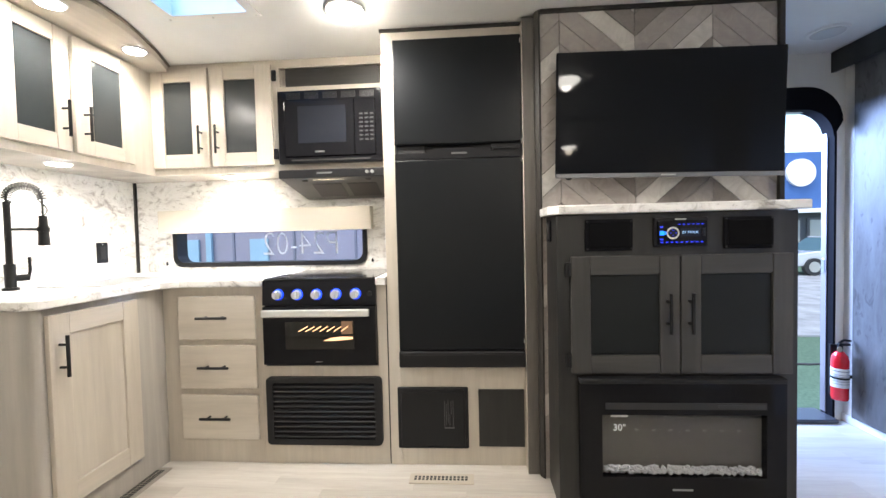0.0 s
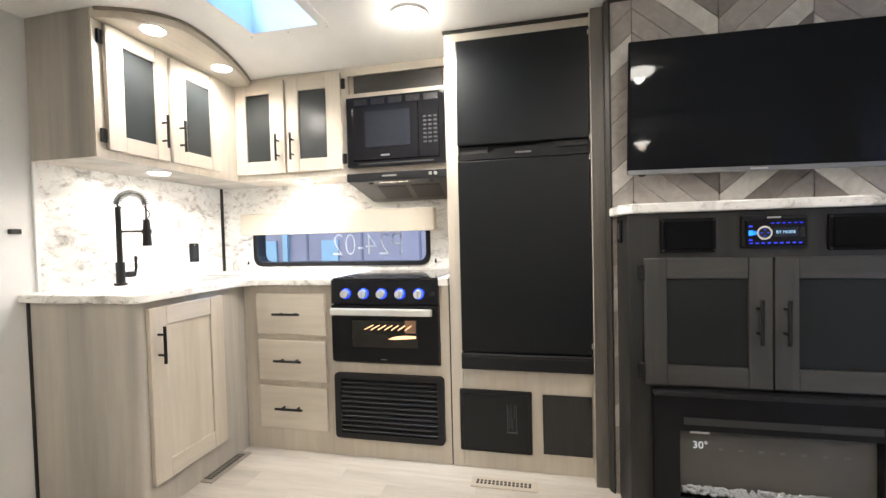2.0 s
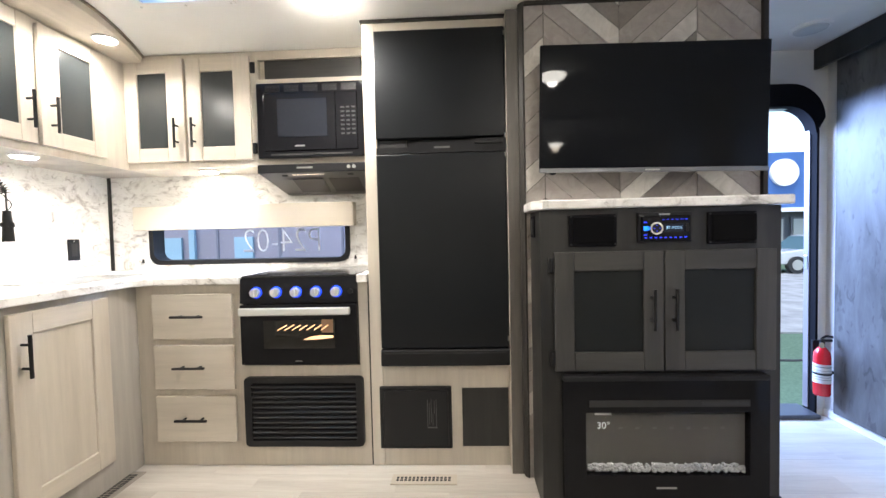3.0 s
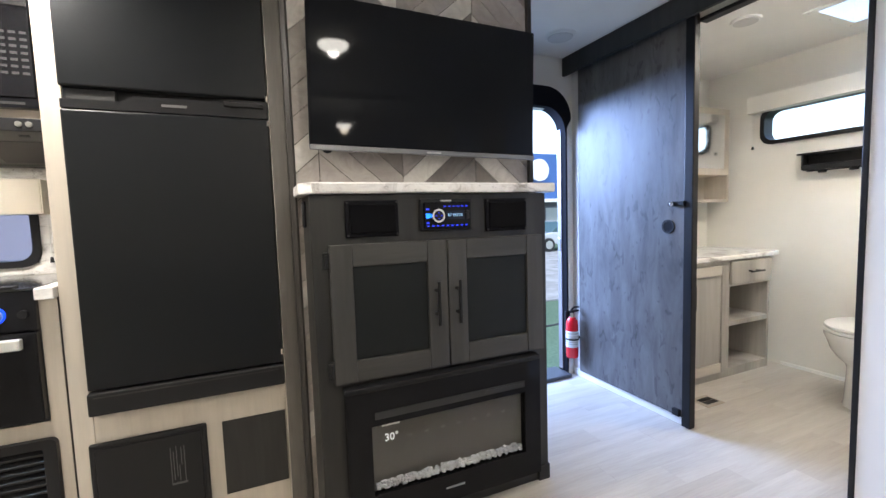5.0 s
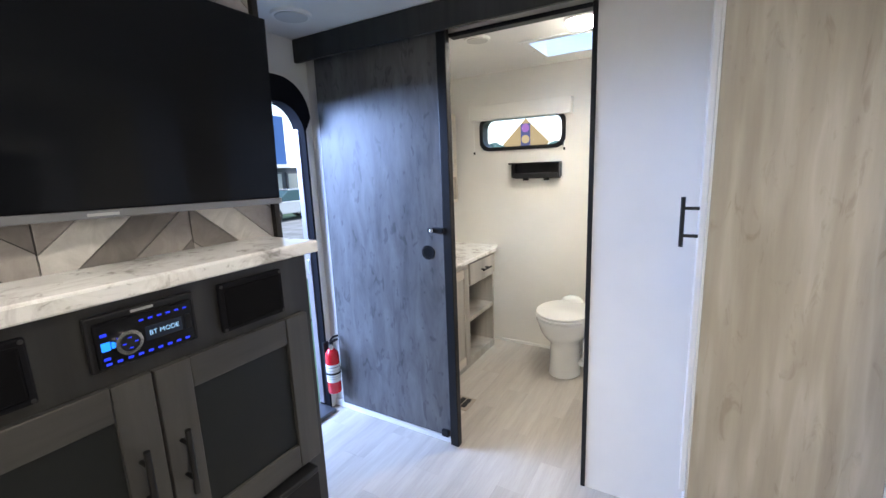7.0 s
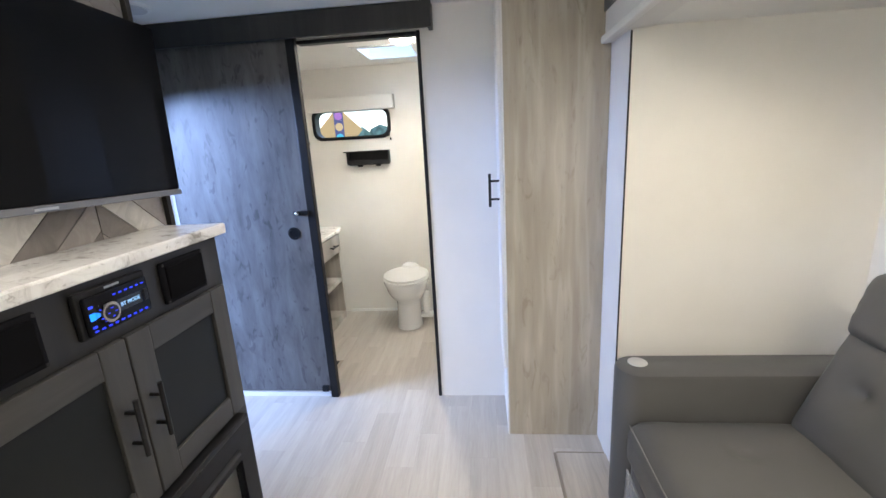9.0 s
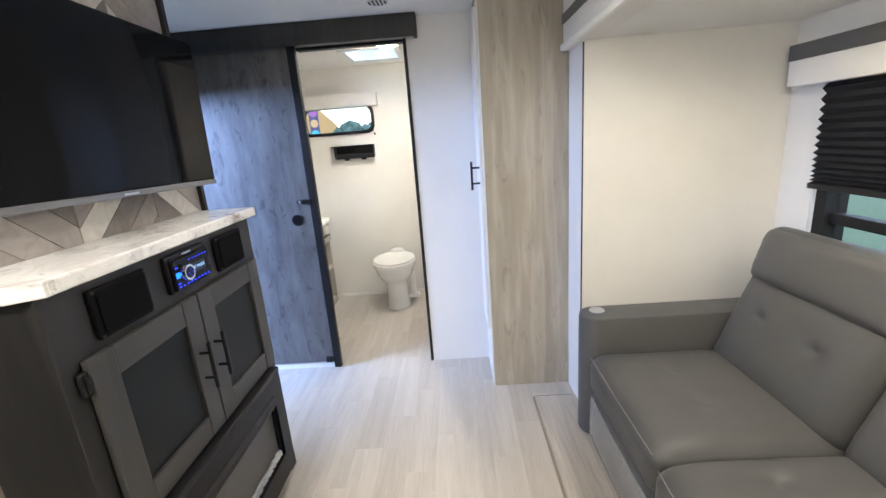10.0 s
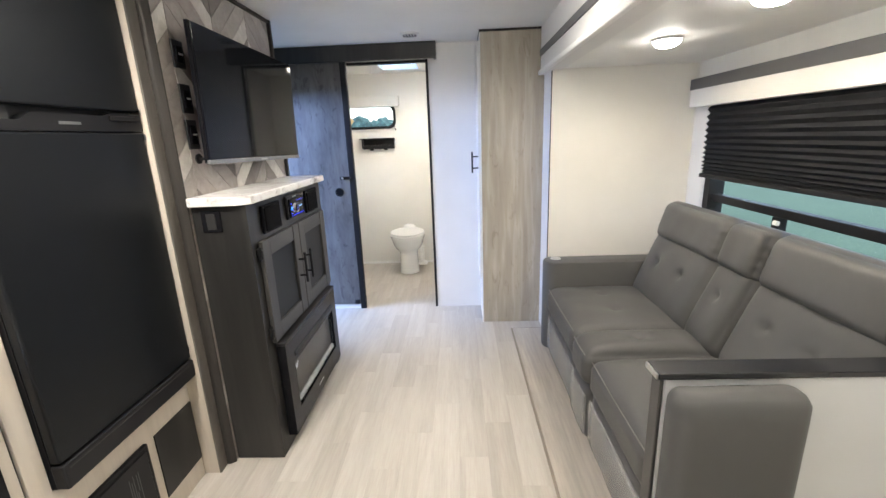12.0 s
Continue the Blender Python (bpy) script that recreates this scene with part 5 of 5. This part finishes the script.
for a, b_, z0, z1 in ((SW[0] + 0.03, SW[1] - 0.03, 1.000, SW[3] - 0.03), (SW[0] + 0.03, 0.755, SW[2] + 0.03, 0.958), (0.795, SW[1] - 0.03, SW[2] + 0.03, 0.958)):
    pane = part("pane", B().box(a, b_, SY - 0.034, SY - 0.029, z0, z1), GLASS, sw)
    pane.visible_shadow = False
sv = thing("window_valance", (0.5, SY, 1.48), "cream box valance with dark band above the slide-out window", "valance")
part("box", B().box(-0.25, 1.490, SY + 0.001, SY + 0.075, 1.487, 1.640, 0.003), WALL, sv)
part("band", B().box(-0.25, 1.492, SY + 0.072, SY + 0.079, 1.583, 1.642, 0.002), BAND, sv, "dark grey band")
blind = thing("pleated_blind", (0.6, SY + 0.03, 1.10), "black pleated blind half lowered over the window", "blind")
PLEATS = 14
top_z, low_z = 1.487, 1.112
edge = []
for k in range(2 * PLEATS + 1):
    f = k / (2 * PLEATS)
    depth = 0.010 if k % 2 == 0 else 0.030
    edge.append((SY + depth + 0.012, top_z - (top_z - low_z) * (1 - (1 - f) ** 1.5)))
fold = B()
for x in (-0.22, 1.352):
    for y, z in edge:
        fold.bm.verts.new((x, y, z))
fold.bm.verts.ensure_lookup_table()
n = len(edge)
for k in range(n - 1):
    fold.bm.faces.new((fold.bm.verts[k], fold.bm.verts[k + 1], fold.bm.verts[n + k + 1], fold.bm.verts[n + k]))
bmesh.ops.solidify(fold.bm, geom=fold.bm.faces[:], thickness=0.0015)
part("pleats", fold, BLIND, blind)
part("bottom_rail", B().box(-0.22, 1.354, SY + 0.014, SY + 0.048, 1.092, 1.114, 0.004), BLACK, blind)
part("cord", B().cyl((1.345, SY + 0.03, 0.80), (1.345, SY + 0.03, 1.10), 0.0015, seg=6), WHITE, blind)

# ---- slide-out floor flap ----
flap = thing("slide_floor_flap", (0, 0.42, 0), "raised vinyl floor edge of the slide-out with tan groove", "floor edge", kind="structure")
FLAPWOOD = wood("flap_plank", (0.40, 0.355, 0.30), (0.60, 0.555, 0.49), "x", 0.4, 0.8)
part("flap", B().box(-1.93, 1.645, 0.22, 0.535, 0.0012, 0.011, 0.004), FLAPWOOD, flap)
part("groove", B().box(-1.93, 1.650, 0.533, 0.547, 0.001, 0.0075, 0.003).box(1.645, 1.657, 0.32, 0.535, 0.001, 0.0075, 0.003), mat("groove_tan", (0.24, 0.205, 0.165), 0.5), flap, "tan groove strip")

# ---- bathroom ----
van = thing("vanity_unit", (2.8, 2.02, 0), "greige bathroom vanity with drawer and two open cubbies", "cabinet")
VY = 2.045
part("body", B().box(2.20, 2.885, VY, 2.545, 0.0, 0.745), GREYWOOD, van)
for x0, x1 in ((2.885, 2.905), (3.295, 3.315)):
    part("side_panel", B().box(x0 + 0.0005, x1, VY, 2.545, 0.0, 0.745), GREYWOOD, van)
part("back_panel", B().box(2.905, 3.295, 2.40, 2.545, 0.0, 0.745), GREYWOOD, van)
for z0, z1 in ((0.0, 0.055), (0.325, 0.355), (0.575, 0.745)):
    part("shelf_board", B().box(2.905, 3.295, VY, 2.40, z0, z1), GREYWOOD, van)
m_van = facing("-y", (0, VY, 0))
shaker(van, m_van, 2.43, 2.865, 0.05, 0.715, GREYWOOD, ASH_X, GREYWOOD, (2.52, 0.55, 0.14), None, 0.058)
dw = part("drawer", B().box(2.895, 3.30, VY - 0.02, VY - 0.001, 0.590, 0.735, 0.004), GREYWOOD, van)
bar_handle(dw, facing("-y", (0, VY - 0.02, 0)), 3.10, 0.665, 0.13, False)
vtop = thing("bathroom_worktop", (2.8, 2.02, 0.745), "white rounded worktop on the bathroom vanity", "worktop")
part("slab", B().prism([(2.152, 2.548), (2.152, 2.015), (3.30, 2.015), (3.40, 2.04), (3.417, 2.10), (3.417, 2.548)], "z", 0.747, 0.775, 0.005), MARBLE, vtop)
med = thing("medicine_cabinet", (3.2, 2.37, 1.11), "greige wall cabinet with mirrored door and open shelf", "cabinet")
part("body", B().box(2.70, 3.37, 2.36, 2.548, 1.300, 1.765, 0.003).box(2.70, 2.72, 2.36, 2.548, 1.11, 1.30).box(3.35, 3.37, 2.36, 2.548, 1.11, 1.30).box(2.72, 3.35, 2.36, 2.548, 1.11, 1.13).box(2.72, 3.35, 2.53, 2.548, 1.13, 1.30), ASH, med)
part("mirror", B().box(2.76, 3.31, 2.354, 2.361, 1.345, 1.72, 0.002), CHROME, med, "mirror panel")
shelf = thing("wall_holder", (BX, 1.75, 1.27), "black plastic wall holder with open front", "holder")
part("back", B().box(BX - 0.010, BX - 0.001, 1.572, 1.905, 1.275, 1.385), BLACK, shelf)
part("top", B().box(BX - 0.075, BX - 0.001, 1.565, 1.930, 1.378, 1.388, 0.002), BLACK, shelf)
part("side", B().box(BX - 0.065, BX - 0.001, 1.565, 1.575, 1.285, 1.378, 0.002), BLACK, shelf)
part("side", B().box(BX - 0.065, BX - 0.001, 1.900, 1.910, 1.285, 1.378, 0.002), BLACK, shelf)
part("lip", B().box(BX - 0.065, BX - 0.055, 1.575, 1.900, 1.280, 1.315, 0.003), BLACK, shelf)
for y in (1.66, 1.81):
    part("hook", B().box(BX - 0.05, BX - 0.03, y - 0.02, y + 0.02, 1.262, 1.282, 0.004), BLACK, shelf)


def toilet(cx, cy):
    t = thing("toilet", (cx, cy, 0), "white ceramic toilet with closed lid and foot pedal", "toilet")
    rings = [(0.0, 0.135, 0.105, 0.02), (0.03, 0.130, 0.100, 0.02), (0.19, 0.122, 0.093, 0.02), (0.225, 0.128, 0.098, 0.018), (0.27, 0.168, 0.132, 0.002), (0.31, 0.190, 0.152, -0.006), (0.35, 0.200, 0.162, -0.01), (0.385, 0.214, 0.176, -0.012), (0.402, 0.212, 0.174, -0.012)]
    b = B()
    seg = 36
    loops = []
    for z, rx, ry, dx in rings:
        loops.append([b.bm.verts.new((cx + dx + rx * math.cos(2 * math.pi * k / seg), cy + ry * math.sin(2 * math.pi * k / seg), z)) for k in range(seg)])
    for r0, r1 in zip(loops, loops[1:]):
        for k in range(seg):
            b.bm.faces.new((r0[k], r0[(k + 1) % seg], r1[(k + 1) % seg], r1[k]))
    b.bm.faces.new(loops[0][::-1])
    b.bm.faces.new(loops[-1])
    part("bowl", b, CERAMIC, t, smooth=True)
    lid = [(cx - 0.012 + 0.215 * math.cos(2 * math.pi * k / 40), cy + 0.178 * math.sin(2 * math.pi * k / 40)) for k in range(40)]
    part("seat", B().prism(lid, "z", 0.405, 0.418, 0.004), WHITE, t, smooth=True)
    part("lid", B().prism([(cx + (x - cx) * 0.985, cy + (y - cy) * 0.985) for x, y in lid], "z", 0.421, 0.440, 0.007), WHITE, t, smooth=True)
    part("hinge_block", B().ball((cx + 0.20, cy, 0.43), 0.05, 0.075, 0.045), CERAMIC, t, smooth=True)
    part("pedal", B().box(cx - 0.02, cx + 0.02, cy - 0.165, cy - 0.12, 0.10, 0.30, 0.012).box(cx - 0.045, cx + 0.035, cy - 0.195, cy - 0.10, 0.075, 0.110, 0.012), WHITE, t, "white flush pedal")


toilet(3.105, 1.448)

# ---- small things in the living space ----
sock = thing("socket", (0.378, 1.853, 1.09), "black socket plate on the console's side", "socket")
part("plate", B().box(0.372, 0.3775, 1.815, 1.893, 1.046, 1.132, 0.003), DOORBLACK, sock)
part("insert", B().box(0.369, 0.373, 1.836, 1.872, 1.058, 1.120, 0.002), RUBBER, sock)
for z0, z1, kind in ((1.655, 1.752, "switch panel"), (1.495, 1.600, "socket"), (1.362, 1.472, "aerial plate")):
    t = thing("wall_plate", (0.457, WY, z0), "black wall plate beside the television", "switch", "plates beside the television")
    part("plate", B().box(0.425, 0.490, WY - 0.016, WY - 0.008, z0, z1, 0.003), BLACK, t)
    part("insert", B().box(0.438, 0.476, WY - 0.020, WY - 0.015, z0 + 0.02, z1 - 0.02, 0.002), GLASS_BLACK, t)
    part("indicator", B().box(0.450, 0.474, WY - 0.0212, WY - 0.0198, (z0 + z1) / 2 - 0.002, (z0 + z1) / 2 + 0.003), WHITE, t)
knob = thing("coat_hook", (0.473, WY, 1.32), "small round black knob below the wall plates", "knob")
part("rose", B().cyl((0.473, WY - 0.008, 1.325), (0.473, WY - 0.014, 1.325), 0.020), BLACK_METAL, knob, smooth=True)
part("stem", B().cyl((0.473, WY - 0.014, 1.325), (0.473, WY - 0.045, 1.325), 0.006).ball((0.473, WY - 0.048, 1.325), 0.011), BLACK_METAL, knob, smooth=True)
wh = thing("wall_pull", (-1.998, 1.39, 1.147), "small black pull on the white wall", "handle")
part("bar", B().box(-1.996, -1.972, 1.36, 1.395, 1.138, 1.158, 0.003), BLACK_METAL, wh)

# writing on the kitchen window's outer face
text_mesh("P24-02", 0.205, facing("+y", (-0.985, 2.592, 1.045)) @ Matrix.Diagonal((0.84, 1, 1, 1)), mat("chalk_white", (0.75, 0.75, 0.78), 0.8), win_k, "chalk_writing", "white chalk marker number on the glass", -0.0035)

# ---- outdoors ----
GZ = -0.80
ASPHALT = painted("asphalt", (0.30, 0.31, 0.315), 0.9, 0.3, 90, 0.4)
GRASS = mat("lawn", (0.06, 0.11, 0.06), 0.9)
gv = coords(GRASS, (1, 1, 1))
gfine = ramp(GRASS, noise_tex(GRASS, gv, 26.0, 6, 0.75), [(0.32, (0.035, 0.075, 0.045)), (0.55, (0.075, 0.130, 0.080)), (0.75, (0.125, 0.165, 0.115))])
gbroad = ramp(GRASS, noise_tex(GRASS, gv, 0.35, 4, 0.6), [(0.3, (0.80, 0.82, 0.80)), (0.7, (1, 1, 1))])
base(GRASS, mix(GRASS, 1.0, gfine, gbroad, "MULTIPLY"))
CONCRETE = painted("concrete", (0.20, 0.215, 0.215), 0.85, 0.2, 60, 0.3)
setting("ground", B().box(-400, 400, -400, 400, GZ - 0.2, GZ), GRASS, "wide lawn around the trailer", "ground")
setting("road", B().box(-60, 60, 7.6, 17.5, GZ + 0.002, GZ + 0.03), ASPHALT, "grey asphalt yard in front of the building", "road")
setting("road_south", B().box(-60, 60, -30.0, -11.2, GZ + 0.002, GZ + 0.03), CONCRETE, "pale concrete drive beyond the lawn", "road")
shop = thing("shop_building", (17, 26, GZ), "low building with blue fascia, round white sign and shopfront", "building")
part("wall", B().box(6, 40, 22.0, 32, GZ, 1.75), painted("shop_wall", (0.05, 0.055, 0.065), 0.6), shop)
part("fascia", B().box(6, 17.9, 21.7, 31.7, 1.95, 4.68), painted("fascia_blue", (0.045, 0.12, 0.33), 0.5), shop, "blue fascia")
part("ledge", B().box(6, 17.9, 21.4, 22.0, 1.75, 1.95), WHITE, shop, "white ledge")
part("sign_disc", B().cyl((15.99, 21.70, 3.68), (15.99, 21.55, 3.68), 0.66, seg=40), mat("sign_white", (0.8, 0.8, 0.8), 0.5), shop, "round white sign", smooth=True)
for x in (14.3, 15.7, 17.1, 18.5):
    wi = part("window", B().box(x - 0.55, x + 0.55, 21.92, 21.99, 0.0, 1.5, 0.02), mat("shop_frame", (0.08, 0.08, 0.09), 0.5), shop)
    part("pane", B().box(x - 0.45, x + 0.45, 21.88, 21.93, 0.1, 1.4), mat("shop_glass", (0.35, 0.36, 0.34), 0.15), wi)


def parked_car(cx, cy, z, color, label):
    t = thing("parked_car", (cx, cy, z), label, "car")
    paint = mat("car_paint", color, 0.25, 0.3, coat=0.6)
    prof = [(-2.1, 0.35), (-2.15, 0.65), (-1.95, 0.82), (-1.1, 0.92), (2.0, 0.92), (2.12, 0.7), (2.1, 0.35)]
    roof = [(-1.15, 0.90), (-0.45, 1.40), (1.0, 1.42), (1.75, 0.92)]
    part("body", B().prism([(cx + x, z + h) for x, h in prof], "y", cy - 0.85, cy + 0.85, 0.05), paint, t)
    part("cabin", B().prism([(cx + x, z + h) for x, h in roof], "y", cy - 0.74, cy + 0.74, 0.05), mat("car_glass", (0.06, 0.11, 0.12), 0.08), t, "dark glass cabin")
    part("roof_panel", B().box(cx - 0.4, cx + 0.95, cy - 0.70, cy + 0.70, z + 1.40, z + 1.45, 0.02), paint, t)
    for x in (-1.35, 1.35):
        for y in (-0.82, 0.82):
            w = part("wheel", B().cyl((cx + x, cy + y - 0.1, z + 0.33), (cx + x, cy + y + 0.1, z + 0.33), 0.33, seg=28), RUBBER, t, smooth=True)
            part("rim", B().cyl((cx + x, cy + y - 0.115, z + 0.33), (cx + x, cy + y + 0.115, z + 0.33), 0.20, seg=20), STEEL, w, smooth=True)
    for y in (-0.6, 0.6):
        part("headlight", B().box(cx - 2.16, cx - 2.08, cy + y - 0.15, cy + y + 0.15, z + 0.60, z + 0.72, 0.02), WHITE, t)


parked_car(14.2, 17.6, GZ + 0.03, (0.55, 0.57, 0.58), "pale silver parked car in front of the shop")
nb = thing("neighbouring_trailer", (-2, 6.1, GZ), "mauve-grey metal building wall beyond the kitchen window", "building")
part("wall", B().box(-9.0, -0.95, 6.0, 8.5, GZ + 0.0, 3.2, 0.02), painted("mauve_siding", (0.235, 0.21, 0.25), 0.5), nb)
for k in range(9):
    part("seam", B().box(-8.8 + k * 0.9, -8.77 + k * 0.9, 5.985, 6.0, GZ + 0.1, 3.1), mat("seam_mauve", (0.14, 0.135, 0.17), 0.5) if k == 0 else bpy.data.materials["seam_mauve"], nb)
PALE = mat("pale_cyan_panel", (0.24, 0.36, 0.44), 0.4)
part("door", B().box(-3.13, -2.86, 5.965, 6.0, 0.2, 1.085), PALE, nb, "pale blue door panel")
part("post", B().box(-3.78, -3.70, 5.95, 6.0, GZ + 0.1, 3.0), PALE, nb)
part("door", B().box(-4.35, -3.90, 5.965, 6.0, 0.2, 1.09), PALE, nb, "pale blue door panel")
part("upright", B().box(-1.40, -1.30, 5.95, 6.0, GZ + 0.1, 3.0), mat("upright_dark", (0.10, 0.11, 0.15), 0.5), nb)
sign = thing("traffic_sign", (9, 3.79, GZ), "yellow diamond traffic sign with a signal-light symbol", "sign")
part("post", B().box(9.03, 9.09, 3.75, 3.83, GZ, 2.1, 0.004), STEEL, sign)
part("plate", B().prism([(3.79 + 0.49, 1.81), (3.79, 2.30), (3.79 - 0.49, 1.81), (3.79, 1.32)], "x", 9.00, 9.02), mat("sign_yellow", (0.42, 0.25, 0.085), 0.6), sign, "orange-yellow diamond plate")
part("signal_panel", B().box(8.992, 9.000, 3.69, 3.89, 1.55, 2.20), mat("sign_violet", (0.06, 0.05, 0.11), 0.5), sign)
for z, c in ((2.11, (0.30, 0.09, 0.25)), (1.89, (0.50, 0.30, 0.10)), (1.67, (0.04, 0.36, 0.40))):
    part("signal_light", B().cyl((8.992, 3.79, z), (8.984, 3.79, z), 0.082, seg=28), mat("signal_colour", c, 0.4), sign, smooth=True)
trees = B()
rt = random.Random(11)
for k in range(900):
    y = rt.uniform(-25, 30)
    s = rt.uniform(0.5, 1.3)
    hgt = rt.uniform(-0.6, 2.9) + 1.2 * math.sin(y * 0.7) * 0.4
    bmesh.ops.create_icosphere(trees.bm, subdivisions=1, radius=s, matrix=pose(48 + rt.uniform(-2, 2), y, hgt, rt.uniform(0, 90), rt.uniform(0, 90), 0))
tagged(part("far_trees", trees, painted("far_foliage", (0.08, 0.16, 0.15), 0.9, 0.4, 3, 0.4)), "low hazy line of far trees", "trees", kind="stuff")
cable = thing("power_cable", (3.6, 4.9, GZ), "thin black cable hanging outside the doorway", "cable")
part("cable", B().tube([(2.6 + k * 0.15, 4.5 - 0.02 * k, -0.15 - 0.12 * math.sin(k * 0.35)) for k in range(14)], 0.012, 8), RUBBER, cable, smooth=True)

# ---- pieces of the walls and floors ----


def clip(poly, axis, value, keep_less):
    out = []
    for i, p in enumerate(poly):
        q = poly[(i + 1) % len(poly)]
        a, c = (p[axis] <= value) == keep_less or p[axis] == value, (q[axis] <= value) == keep_less or q[axis] == value
        if a:
            out.append(p)
        if a != c:
            f = (value - p[axis]) / (q[axis] - p[axis])
            out.append((p[0] + f * (q[0] - p[0]), p[1] + f * (q[1] - p[1])))
    return out


# each column: its two sides, a joint's height at its first side, the rise across it, tones of planks counted from that joint
PITCH, SLOPE = 0.0962, 0.862
COLUMNS = [(0.362, 0.444, 1.2353, 1, {0: 0, 5: 0}),
           (0.444, 0.755, 1.306, -1, {-1: 1, 0: 3, 1: 1, 2: 2, 3: 0, 6: 1, 7: 1, 8: 0, 9: 2, 10: 0}),
           (0.755, 1.071, 1.2256, 1, {-2: 2, -1: 0, 0: 1, 3: 2, 4: 0, 5: 3, 6: 1, 7: 2, -3: 1}),
           (1.071, 1.328, 1.2976, -1, {-1: 2, 0: 0, 1: 1, 4: 2, 5: 0, 6: 1, 7: 1, 8: 3, 9: 2})]
for number, (x0, x1, z_joint, up, tones) in enumerate(COLUMNS):
    lean = (x1 - x0) * SLOPE * up
    for k in range(-14, 13):
        z = z_joint + k * PITCH
        if x0 > 0.40 and z + PITCH + max(lean, 0) < 1.10:
            continue
        g = 0.0016
        poly = [(x0 + g, z + g), (x1 - g, z + g + lean), (x1 - g, z + PITCH - g + lean), (x0 + g, z + PITCH - g)]
        poly = clip(clip(poly, 1, H - 0.002, True), 1, 0.002, False)
        if len(poly) > 2 and max(p[1] for p in poly) - min(p[1] for p in poly) > 0.01:
            tone = tones.get(k, 0 if number == 0 and k % 5 == 0 else 1 + (k * k + 2 * k + number) % 3)
            part("plank", B().prism(poly, "y", WY, WY + 0.0075), CHEVRON[tone], tv_wall)

ROW, LONG = 0.128, 0.62
row = 0
y = -0.61
while y < 2.60:
    x = -2.06 - (row * 0.37 % 1.0) * LONG
    while x < 3.47:
        a, c = max(x, -2.06), min(x + LONG, 3.47)
        if c - a > 0.02:
            part("plank", B().box(a + 0.00015, c - 0.00015, y + 0.00015, min(y + ROW, 2.61) - 0.00015, -0.0038, 0.0), PLANK, FLOOR)
        x += LONG
    y += ROW
    row += 1
